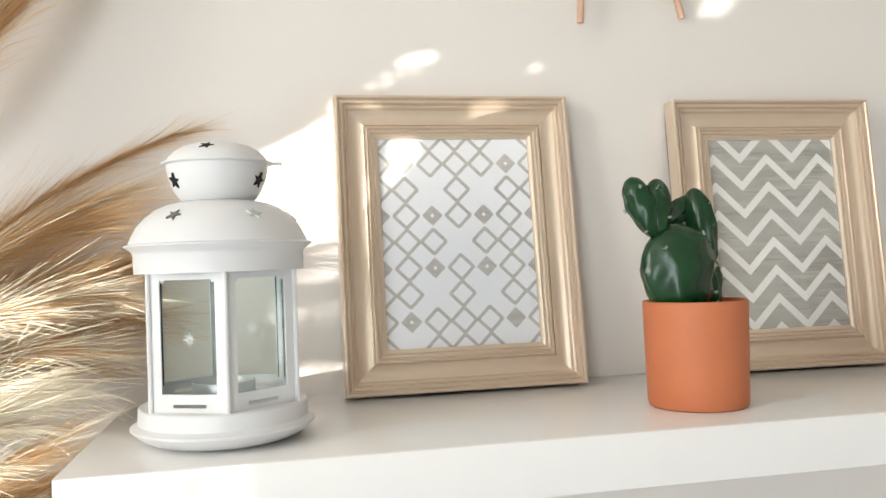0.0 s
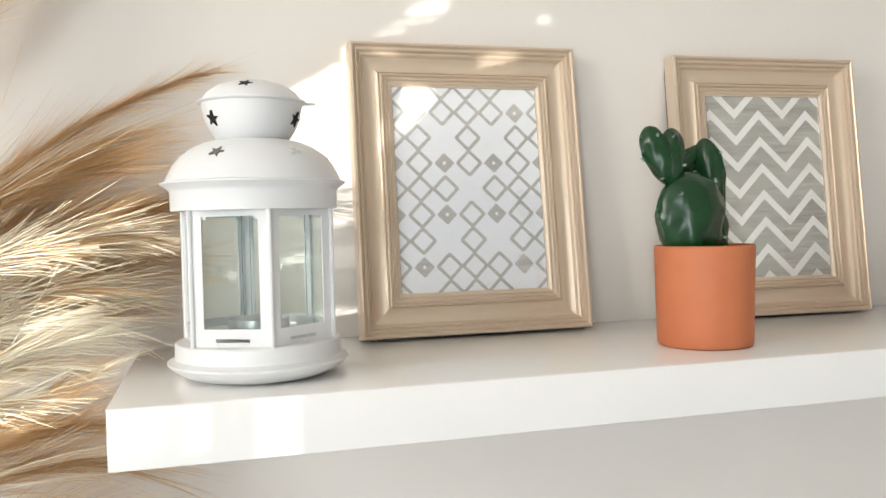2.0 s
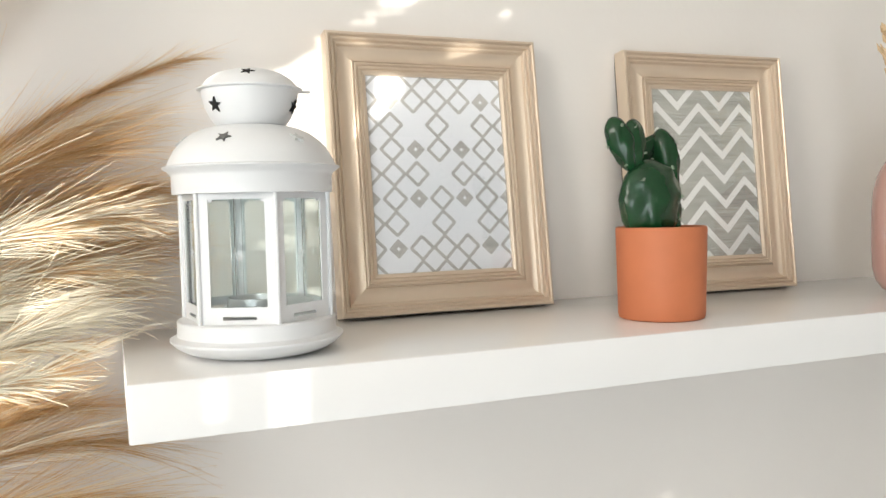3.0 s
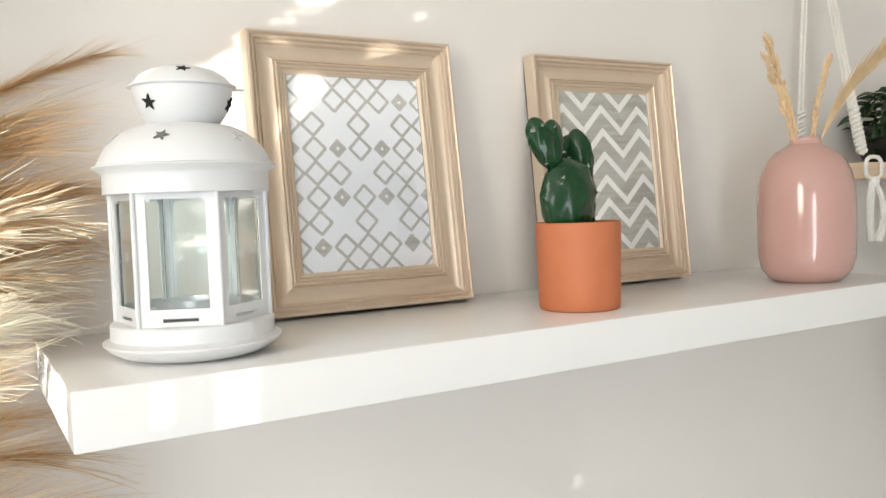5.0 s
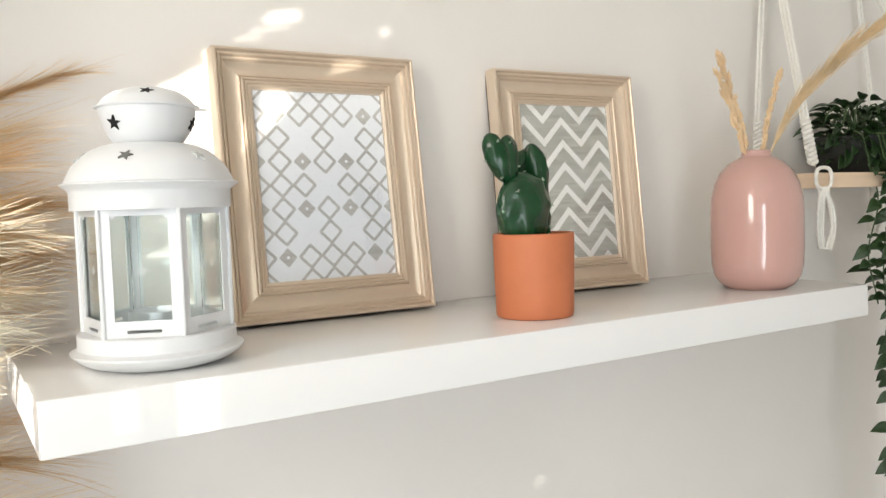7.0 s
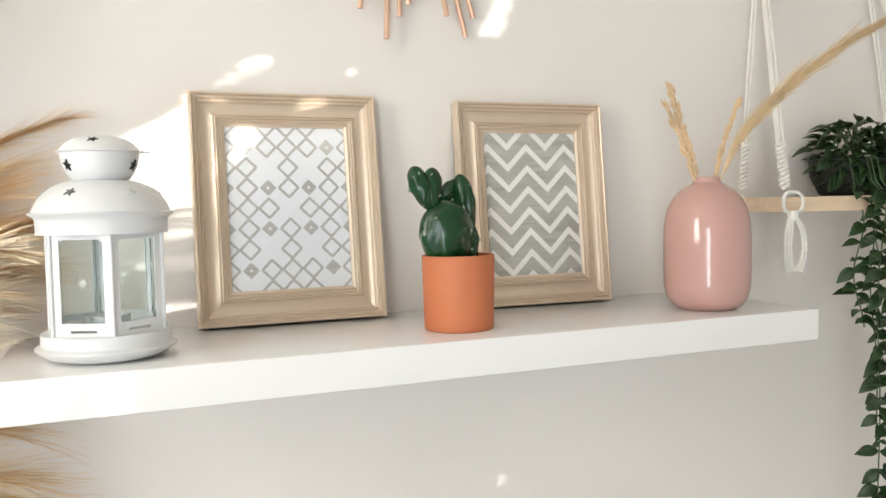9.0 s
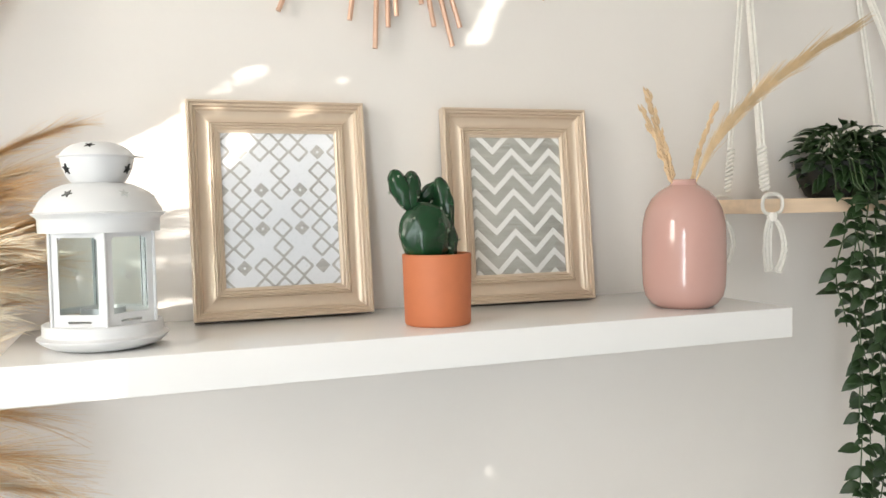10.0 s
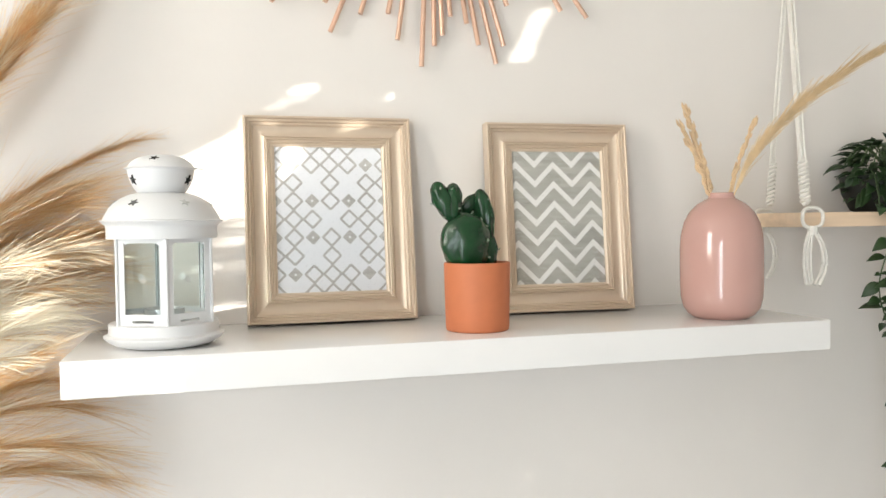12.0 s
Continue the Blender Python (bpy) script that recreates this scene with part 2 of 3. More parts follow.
def clip_rect(bm, x0, x1, z0, z1):
    for co, no in (((x0, 0, 0), (-1, 0, 0)), ((x1, 0, 0), (1, 0, 0)), ((0, 0, z0), (0, 0, -1)), ((0, 0, z1), (0, 0, 1))):
        geom = list(bm.verts) + list(bm.edges) + list(bm.faces)
        bmesh.ops.bisect_plane(bm, geom=geom, plane_co=co, plane_no=no, clear_outer=True)


def frame_common(root, w, h, card_material, card_label):
    frame_bars(root, w, h)
    x0, x1, z0, z1 = -w / 2 + INSET, w / 2 - INSET, INSET, h - INSET
    bm = bmesh.new()
    box(bm, (x0 + 0.0001, -0.0062, z0 + 0.0001), (x1 - 0.0001, -0.0006, z1 - 0.0001))
    part("picture_card", bm, card_material, root, card_label, smooth=False)
    bm = bmesh.new()
    box(bm, (-w / 2 + 0.001, 0.0004, -0.0006), (w / 2 - 0.001, 0.0034, h - 0.004))
    part("back_board", bm, BACK, root, smooth=False)
    bm = bmesh.new()
    box(bm, (-0.03, 0.003, 0.0), (0.03, 0.0055, h * 0.7))
    bmesh.ops.rotate(bm, verts=bm.verts, cent=(0, 0.003, h * 0.7), matrix=Matrix.Rotation(radians(7.5), 3, "X"))
    part("easel_leg", bm, BACK, root, smooth=False)
    return x0, x1, z0, z1


def make_diamond_frame(at, rz, rx, w, h):
    root = empty("picture_frame", at, rz, "champagne gold photo frame with a grey diamond lattice print", "picture frame", "gold frames on the shelf", rx)
    x0, x1, z0, z1 = frame_common(root, w, h, CARD, "white card with grey diamonds")
    bm = bmesh.new()
    step = (x1 - x0) / 5.85
    cx, top = (x0 + x1) / 2, z1
    r = step * 0.5
    grid = DIAMONDS
    for row, line in enumerate(grid):
        for c, ch in enumerate(line):
            x, z = cx + (c - 2.98) * step, top - (row - 0.03) * (z1 - z0) / 7.94
            if ch == "F":
                diamond(bm, x, z, r * 0.80, -0.0066, r * 0.17, 0.05)
            elif ch == "S":
                diamond(bm, x, z, r * 0.80, -0.0066, 0.0, 0.05)
            elif ch == "O":
                diamond(bm, x, z, r * 1.13, -0.0066, r * 0.77, 0.09)
    clip_rect(bm, x0, x1, z0, z1)
    part("lattice_print", bm, GREYINK, root, "grey diamond lattice", smooth=False)
    bm = bmesh.new()
    box(bm, (x0 + 0.0002, -0.0081, z0 + 0.0002), (x1 - 0.0002, -0.0070, z1 - 0.0002))
    g = part("glass_pane", bm, PICGLASS, root, smooth=False)
    g.visible_shadow = False
    return root


def make_chevron_frame(at, rz, rx, w, h):
    root = empty("picture_frame", at, rz, "champagne gold photo frame with a grey and white chevron print", "picture frame", "gold frames on the shelf", rx)
    x0, x1, z0, z1 = frame_common(root, w, h, WOVEN, "grey woven card")
    bm = bmesh.new()
    per = (x1 - x0) / 2.37
    pitch = (z1 - z0) / 6.75
    amp = pitch
    th = pitch * 0.355
    for k in range(-2, 8):
        zc = z1 - 0.074 * (z1 - z0) - k * pitch - amp - th
        for i in range(-2, 6):
            xa = x0 + 0.247 * (x1 - x0) + per * i / 2
            xb = xa + per / 2
            za, zb = (zc + amp, zc) if i % 2 else (zc, zc + amp)
            quad(bm, ((xa, za), (xb, zb), (xb, zb + th), (xa, za + th)), -0.0066)
    clip_rect(bm, x0, x1, z0, z1)
    part("chevron_print", bm, STRIPE, root, "white chevron stripes", smooth=False)
    bm = bmesh.new()
    box(bm, (x0 + 0.0002, -0.0081, z0 + 0.0002), (x1 - 0.0002, -0.0070, z1 - 0.0002))
    g = part("glass_pane", bm, PICGLASS, root, smooth=False)
    g.visible_shadow = False
    return root


DIAMONDS = (
    "O.OOO.O",
    "OFOOOFO",
    "OO.O.OO",
    "FOFOFOF",
    "OOO.OOO",
    "FOFOFOF",
    "OO.O.OO",
    "OFOOOSO",
    "O.OOO.O",
)
make_diamond_frame((0.2898, 0.2025, SHELF_Z + 0.0012), -0.5, -7.4, 0.2155, 0.2645)
make_chevron_frame((0.6090, 0.2050, SHELF_Z + 0.0012), -2.4, -6.0, 0.2085, 0.262)

# ---- lantern ----


def star(r, n=5, inner=0.42, turn=0.0):
    return [((r if i % 2 == 0 else r * inner) * math.sin(turn + math.pi * i / n), (r if i % 2 == 0 else r * inner) * math.cos(turn + math.pi * i / n)) for i in range(2 * n)]


# no real opening: a solid star whose colour imitates the hole's inside
def star_inlay(root, centre, normal, r, turn, material=None):
    q = Vector(normal).to_track_quat("Z", "Y").to_matrix()
    bm = bmesh.new()
    lo, hi = [], []
    for x, y in star(r, turn=turn):
        lo.append(bm.verts.new(Vector(centre) + q @ Vector((x, y, -0.002))))
        hi.append(bm.verts.new(Vector(centre) + q @ Vector((x, y, 0.0006))))
    bm.faces.new(hi)
    bm.faces.new(lo[::-1])
    for i in range(len(lo)):
        j = (i + 1) % len(lo)
        bm.faces.new((lo[i], lo[j], hi[j], hi[i]))
    part("painted_star", bm, material or HOLE_SHADE, root, "solid star painted in the tone of a vent hole", smooth=False)


def make_lantern(at, turn):
    root = empty("lantern", at, 0, "white enamelled metal tealight lantern with glass panes and star cut-outs", "lantern")
    bm = bmesh.new()
    lathe(bm, [(0.0, 0.003), (0.036, 0.0), (0.044, 0.0008), (0.052, 0.0030), (0.0595, 0.0072), (0.0640, 0.0115), (0.0642, 0.0130), (0.0612, 0.0140), (0.0590, 0.0155),
               (0.0586, 0.0258), (0.0576, 0.0268), (0.0, 0.0272)], 64)
    part("base_dish", bm, ENAMEL, root)
    R, z0, z1 = 0.0555, 0.0265, 0.1215
    for k in range(6):
        a = turn + k * math.pi / 3
        b = a + math.pi / 3
        pa, pb = Vector((R * math.cos(a), R * math.sin(a), 0)), Vector((R * math.cos(b), R * math.sin(b), 0))
        ex = (pb - pa).normalized()
        nrm = Vector((ex.y, -ex.x, 0))
        wdt = (pb - pa).length
        m = Matrix((ex, Vector((0, 0, 1)), nrm)).transposed()

        def at_face(u, z, d):
            return pa + m @ Vector((u, z, d))
        bm = bmesh.new()
        s, t, lowbar = 0.0078, 0.0012, 0.0125
        holes = ((s, z0 + lowbar, wdt - s, z1 - 0.0065), (wdt / 2 - 0.012, z0 + 0.0035, wdt / 2 + 0.012, z0 + 0.0060))
        us = sorted({0.0, wdt, *[h[0] for h in holes], *[h[2] for h in holes]})
        zs = sorted({z0, z1, *[h[1] for h in holes], *[h[3] for h in holes]})
        for i in range(len(us) - 1):
            for j in range(len(zs) - 1):
                um, zm = (us[i] + us[i + 1]) / 2, (zs[j] + zs[j + 1]) / 2
                if any(h[0] < um < h[2] and h[1] < zm < h[3] for h in holes):
                    continue
                bm.faces.new([bm.verts.new(at_face(u, z, 0)) for u, z in ((us[i], zs[j]), (us[i + 1], zs[j]), (us[i + 1], zs[j + 1]), (us[i], zs[j + 1]))])
        bmesh.ops.remove_doubles(bm, verts=bm.verts, dist=1e-6)
        bmesh.ops.recalc_face_normals(bm, faces=bm.faces)
        bmesh.ops.solidify(bm, geom=list(bm.faces), thickness=t)
        panel = part("side_panel", bm, ENAMEL, root, smooth=False)
        bm = bmesh.new()
        box(bm, (s - 0.002, z0 + lowbar - 0.002, -0.0045), (wdt - s + 0.002, z1 - 0.0045, -0.0025))
        for v in bm.verts:
            v.co = pa + m @ v.co
        g = part("glass_pane", bm, PANE, panel, "clear greenish-edged glass pane", smooth=False)
        g.visible_shadow = False
        bm = bmesh.new()
        for q in range(8):
            an = q * math.pi / 4
            d = Vector((math.cos(an), math.sin(an), 0))
            e = Vector((-math.sin(an), math.cos(an), 0)) * 0.00055
            o = Vector((wdt / 2, (z0 + z1) / 2 + 0.001, -0.0023))
            ring = [o + d * 0.0012 + e, o + d * (0.0062 if q % 2 == 0 else 0.0048), o + d * 0.0012 - e]
            bm.faces.new([bm.verts.new(pa + m @ w) for w in ring])
        part("etched_star", bm, FROST, panel, "small frosted star on the glass", smooth=False)
        for u in (s - 0.001, wdt - s - 0.003):
            bm = bmesh.new()
            box(bm, (u, z1 - 0.0085, -0.0024), (u + 0.004, z1 - 0.0055, -0.0014))
            for v in bm.verts:
                v.co = pa + m @ v.co
            part("pane_clip", bm, ENAMEL, panel, smooth=False)
        bm = bmesh.new()
        d = pa.normalized() * 0.0006
        tube(bm, [pa + d + Vector((0, 0, z0)), pa + d + Vector((0, 0, z1))], 0.0017, 10)
        part("corner_bead", bm, ENAMEL, root)
    bm = bmesh.new()
    lathe(bm, [(0.052, 0.1195), (0.0588, 0.1195), (0.0590, 0.1325), (0.0600, 0.1345), (0.0650, 0.1382), (0.0652, 0.1392), (0.0622, 0.1402), (0.0602, 0.1446),
               (0.0562, 0.1521), (0.0502, 0.1586), (0.0432, 0.1638), (0.0352, 0.1674), (0.0277, 0.1692), (0.0240, 0.1697)], 64)
    part("dome_roof", bm, ENAMEL, root)
    bm = bmesh.new()
    lathe(bm, [(0.0240, 0.1694), (0.0262, 0.1710), (0.0300, 0.1764), (0.0335, 0.1842), (0.0352, 0.1920), (0.0356, 0.1955), (0.0385, 0.1962), (0.0387, 0.1972), (0.0345, 0.1980)], 56)
    part("chimney_bowl", bm, ENAMEL, root)
    bm = bmesh.new()
    lathe(bm, [(0.0362, 0.1976), (0.0350, 0.1992), (0.0310, 0.2040), (0.0240, 0.2085), (0.0140, 0.2115), (0.0, 0.2124)], 56)
    part("cap", bm, ENAMEL, root)
    bm = bmesh.new()
    box(bm, (0.034, -0.004, 0.1962), (0.0455, 0.004, 0.1974), 0.0004)
    part("cap_tab", bm, ENAMEL, root)
    front = -math.pi / 2
    for deg in (-57, 60, 180):
        c, q = math.cos(front + radians(deg)), math.sin(front + radians(deg))
        star_inlay(root, (0.0334 * c, 0.0334 * q, 0.1832), (c, q, -0.42), 0.0060, 0.2)
    for deg in (-31, 30, 90, 150, 210, 270):
        c, q = math.cos(front + radians(deg)), math.sin(front + radians(deg))
        star_inlay(root, (0.0507 * c, 0.0507 * q, 0.1583), (c, q, 1.25), 0.0056, 0.3, HOLE_DIM if deg < 30 else HOLE_LIT)
    for deg in (-12, 108, 228):
        c, q = math.cos(front + radians(deg)), math.sin(front + radians(deg))
        star_inlay(root, (0.0262 * c, 0.0262 * q, 0.2068), (c * 0.55, q * 0.55, 1), 0.0054, 0.3)
    bm = bmesh.new()
    lathe(bm, [(0.0, 0.0275), (0.0205, 0.0275), (0.0215, 0.029), (0.0215, 0.0415), (0.0205, 0.0415), (0.0200, 0.033), (0.0, 0.033)], 40)
    part("tealight_cup", bm, WAX, root, "small metal tealight cup")
    return root


make_lantern((0.0905, 0.080, SHELF_Z), radians(-90 + 6)).scale = (0.955, 0.955, 0.955)

# ---- cactus in a terracotta pot ----


def pad(bm, base, tip, w, th, face=(0, -1, 0), lump=0.06, seed=0, root=0.70):
    base, tip = Vector(base), Vector(tip)
    ax = tip - base
    L = ax.length
    ax.normalize()
    side = ax.cross(Vector(face)).normalized()
    fr = side.cross(ax).normalized()
    m = Matrix((side, fr, ax)).transposed()
    r = bmesh.ops.create_uvsphere(bm, u_segments=36, v_segments=24, radius=1)
    for v in r["verts"]:
        p = v.co.copy()
        t = (p.z + 1) / 2
        wide = root + (1.25 - root) * t - 0.30 * t * t
        k = 1 + lump * noise.noise(p * 2.2 + Vector((seed * 7.1, 0, 0)))
        v.co = base + ax * (L * t) + m @ Vector((p.x * w / 2 * wide * k, p.y * th / 2 * k, 0))


def make_cactus(at):
    root = empty("potted_cactus", at, 0, "artificial dark green prickly pear cactus in a terracotta pot", "plant")
    bm = bmesh.new()
    lathe(bm, [(0.0, 0.0), (0.0360, 0.0), (0.0380, 0.0010), (0.0388, 0.0040), (0.0405, 0.0795), (0.0402, 0.0812), (0.0388, 0.0818), (0.0372, 0.0812), (0.0366, 0.0700), (0.0, 0.0700)], 64)
    part("pot", bm, TERRA, root, "smooth orange terracotta cylinder pot")
    bm = bmesh.new()
    lathe(bm, [(0.0368, 0.0745), (0.02, 0.077), (0.0, 0.078)], 40)
    part("soil", bm, SOIL, root)
    pads = (
        ((-0.009, -0.003, 0.060), (-0.021, -0.008, 0.141), 0.073, 0.040, (0.1, -1, 0), 1, 0.56),
        ((-0.033, -0.004, 0.129), (-0.052, 0.000, 0.178), 0.029, 0.021, (-0.2, -1, 0), 2, 0.50),
        ((-0.031, -0.004, 0.127), (-0.029, 0.000, 0.177), 0.027, 0.020, (0.2, -1, 0), 3, 0.55),
        ((0.021, 0.014, 0.060), (0.018, 0.018, 0.122), 0.024, 0.028, (0.5, -1, 0), 4, 0.75),
        ((0.018, 0.014, 0.100), (0.008, 0.010, 0.170), 0.025, 0.030, (0.6, -1, 0), 5, 0.60),
        ((-0.014, 0.018, 0.138), (0.006, 0.014, 0.163), 0.019, 0.016, (0.3, -1, 0), 6, 0.80),
    )
    rng = random.Random(4)
    for base, tip, w, th, face, seed, root_width in pads:
        bm = bmesh.new()
        pad(bm, base, tip, w, th, face, 0.17, seed, root_width)
        bmesh.ops.recalc_face_normals(bm, faces=bm.faces)
        heart = (Vector(base) + Vector(tip)) / 2
        bm.normal_update()
        if sum(v.normal.dot(v.co - heart) for v in bm.verts) < 0:
            bmesh.ops.reverse_faces(bm, faces=bm.faces)
            bm.normal_update()
        n = Vector(face).normalized()
        front = [v for v in bm.verts if v.normal.dot(n) > 0.35]
        chosen = []
        for v in sorted(front, key=lambda q: rng.random()):
            if all((v.co - c[0]).length > 0.0185 for c in chosen):
                chosen.append((v.co.copy(), v.normal.copy()))
        chosen = chosen[:6]
        # each tuft sits on a low swelling with a dimple below it
        for v in bm.verts:
            swell = sum(0.0030 * math.exp(-((v.co - c).length / 0.0055) ** 2) - 0.0016 * math.exp(-((v.co - c).length / 0.012) ** 2) for c, _ in chosen)
            v.co += v.normal * swell * min(1.0, w / 0.055)
        p = part("pad", bm, CACTUS, root)
        for c, nrm in chosen:
            bm = bmesh.new()
            for k in range(7):
                d = (nrm + 0.9 * Vector((rng.uniform(-1, 1), rng.uniform(-1, 1), rng.uniform(-1, 1)))).normalized()
                tube(bm, [c + nrm * 0.0012, c + nrm * 0.0016 + d * rng.uniform(0.0014, 0.0030)], [0.0007, 0.0003], 4)
            part("areole", bm, AREOLE, p, "tuft of pale short spines")
    return root


make_cactus((0.441, 0.073, SHELF_Z)).scale = (0.965, 0.965, 0.98)

# ---- pink vase with dried grasses ----


def make_vase(at):
    root = empty("vase", at, 0, "glossy dusty pink ceramic bottle vase", "vase")
    bm = bmesh.new()
    lathe(bm, [(0.0, 0.002), (0.030, 0.002), (0.034, 0.0), (0.0365, 0.0005), (0.044, 0.006), (0.0500, 0.015), (0.0530, 0.028), (0.0540, 0.050), (0.0540, 0.090), (0.0528, 0.110),
               (0.0490, 0.127), (0.0420, 0.141), (0.0320, 0.1515), (0.0220, 0.1575), (0.0185, 0.1594), (0.0140, 0.157), (0.030, 0.145), (0.045, 0.12), (0.048, 0.06), (0.04, 0.015), (0.0, 0.01)], 72)
    part("body", bm, PINK, root)
    bm = bmesh.new()
    lathe(bm, [(0.0183, 0.1590), (0.0176, 0.1602), (0.0165, 0.1632), (0.0168, 0.1660), (0.0155, 0.1668), (0.0140, 0.1655), (0.0138, 0.1580)], 56)
    part("neck", bm, PINK, root)
    return root


VASE = (0.7735, 0.0715, SHELF_Z)
make_vase(VASE).scale = (0.965, 0.965, 0.965)


def make_ear(pts, width, name, label, material, seed, n=120):
    rng = random.Random(seed)
    root = empty(name, VASE, 0, label, "dried grass")
    bm = bmesh.new()
    tube(bm, pts, [0.0011] * (len(pts) - 1) + [0.0005], 6)
    part("stem", bm, STRAW, root)
    bm = bmesh.new()
    k0 = int(len(pts) * 0.42)
    for i in range(n):
        f = k0 + (len(pts) - 1.2 - k0) * i / n
        a = Vector(pts[int(f)]).lerp(Vector(pts[int(f) + 1]), f - int(f))
        d = (Vector(pts[int(f) + 1]) - Vector(pts[int(f)])).normalized()
        out = Vector((rng.uniform(-1, 1), rng.uniform(-1, 1), rng.uniform(-0.3, 0.3))).normalized()
        tip = a + d * rng.uniform(0.009, 0.015) + out * width * rng.uniform(0.4, 0.9)
        mid = a.lerp(tip, 0.5) + out * width * 0.25
        tube(bm, [a, mid, tip], [0.0006, 0.0019, 0.0003], 5)
    part("seed_head", bm, material, root, "plump pale seed husks")
    return root


make_ear(bez((0.000, 0, 0.09), (-0.010, 0, 0.15), (-0.022, 0.006, 0.20), (-0.043, 0.016, 0.272), 20), 0.006, "wheat_ear", "dried pale wheat ear standing in the pink vase", WHEAT, 3)
make_ear(bez((0.001, 0, 0.09), (-0.010, 0, 0.15), (-0.026, 0.006, 0.19), (-0.052, 0.012, 0.248), 20), 0.005, "wheat_ear", "short dried wheat ear standing in the pink vase", WHEAT, 9, 60)
make_ear(bez((0.004, 0, 0.09), (0.004, 0, 0.15), (0.022, 0.004, 0.19), (0.057, 0.008, 0.256), 20), 0.004, "wheat_ear", "slim dried wheat ear standing in the pink vase", WHEAT, 5, 60)


def make_straw_plume(pts, seed):
    rng = random.Random(seed)
    root = empty("dried_plume", VASE, 0, "long straw-coloured dried grass plume standing in the pink vase", "dried grass")
    bm = bmesh.new()
    tube(bm, pts, 0.0011, 6)
    part("stem", bm, STRAW, root)
    bm = bmesh.new()
    for i in range(620):
        f = 5 + (len(pts) - 7) * rng.random()
        k = int(f)
        a = Vector(pts[k]).lerp(Vector(pts[k + 1]), f - k)
        d = (Vector(pts[k + 1]) - Vector(pts[k])).normalized()
        w = 0.0066 * (0.45 + 0.55 * math.sin(math.pi * min(1, (f - 4) / (len(pts) - 5))))
        out = Vector((rng.gauss(0, 1), rng.gauss(0, 1), rng.gauss(0, 1))) * w * 0.55
        L = rng.uniform(0.03, 0.062)
        tube(bm, [a, a + d * L * 0.5 + out * 0.8, a + d * L + out * 1.3], [0.0005, 0.0004, 0.0002], 3)
    part("seed_head", bm, STRAW, root, "fine feathery straw bristles")
    return root


make_straw_plume(bez((0.002, 0, 0.10), (0.008, -0.010, 0.20), (0.045, -0.075, 0.270), (0.135, -0.122, 0.325), 24), 8)

# ---- hanging rope shelf with trailing plant ----
PZ = 1.5145


def make_hanging_shelf():
    root = empty("hanging_shelf", (0.916, 0.094, PZ), label="small pine board hung on white cotton ropes with knots", category="shelf")
    bm = bmesh.new()
    box(bm, (0, -0.005, 0), (0.362, 0.140, 0.020), 0.001)
    part("board", bm, PINE, root, "pale pine board")
    for cx, cy in ((0.010, 0.003), (0.034, 0.110), (0.352, 0.003), (0.352, 0.110)):
        foot = Vector((cx, cy, 0.02))
        apex = Vector((0.074 if cx < 0.2 else 0.288, 0.118, 0.395))
        d = (apex - foot).normalized()
        bm = bmesh.new()
        for k in range(4 if cy < 0.1 else 2):
            off = Vector((math.cos(k * 1.57 + 0.5), math.sin(k * 1.57 + 0.5), 0)) * 0.0038
            tube(bm, [foot + d * 0.075 + off, foot + d * 0.4 + off * 1.0, apex + off * 0.4], 0.0024, 6)
        if cy < 0.1:
            for k in range(4):
                off = Vector((math.cos(k * 1.57 + 0.5), math.sin(k * 1.57 + 0.5), 0)) * 0.003
                tube(bm, [apex + off, apex + off + Vector((0.02 if cx < 0.2 else -0.02, 0.008, 0.35))], 0.0024, 6)
        part("rope", bm, ROPE, root)
        bm = bmesh.new()
        wide, cord = (0.0048, 0.0029) if cy < 0.1 else (0.0042, 0.0024)
        for k in range(2):
            coil = [foot + d * (0.012 + 0.0016 * i) + Vector((wide * math.cos(i * 0.8 + k * math.pi), wide * math.sin(i * 0.8 + k * math.pi), 0)) for i in range(42)]
            tube(bm, coil, cord, 7)
        part("knot_braid", bm, ROPE, root, "twisted knot braid")
        bm = bmesh.new()
        ring = []
        for k in range(25):
            a = 2 * math.pi * k / 24
            ring.append(foot + Vector((0.0168 * math.copysign(abs(math.cos(a)) ** 0.7, math.cos(a)), -0.0125 if cy < 0.1 else 0.012, -0.007 + 0.0135 * math.copysign(abs(math.sin(a)) ** 0.8, math.sin(a)))))
        tube(bm, ring, 0.0025, 8)
        part("rope_loop", bm, ROPE, root)
        bm = bmesh.new()
        rng = random.Random(int(cx * 100 + cy * 1000))
        p = foot + Vector((0, -0.0125 if cy < 0.1 else 0.012, -0.022))
        tube(bm, [p + Vector((0, 0, 0.004)), p, p + Vector((0, 0, -0.008))], [0.006, 0.0075, 0.006], 8)
        for k in range(5):
            dx = (k - 2) * 0.0056
            bulge = 0.013 * (1 if k > 2 else -0.25)
            e = p + Vector((dx * 0.9 + rng.uniform(-0.002, 0.002), rng.uniform(-0.003, 0.003), -0.074 + rng.uniform(-0.006, 0.006)))
            tube(bm, bez(p + Vector((dx * 0.5, 0, -0.004)), p + Vector((dx + bulge, 0, -0.022)), p + Vector((dx + bulge * 1.6, 0, -0.05)), e, 9), [0.0024] * 8 + [0.0028, 0.0034], 6)
        part("tassel", bm, ROPE, root, "looped cord tassel with frayed ends")
    return root


make_hanging_shelf()


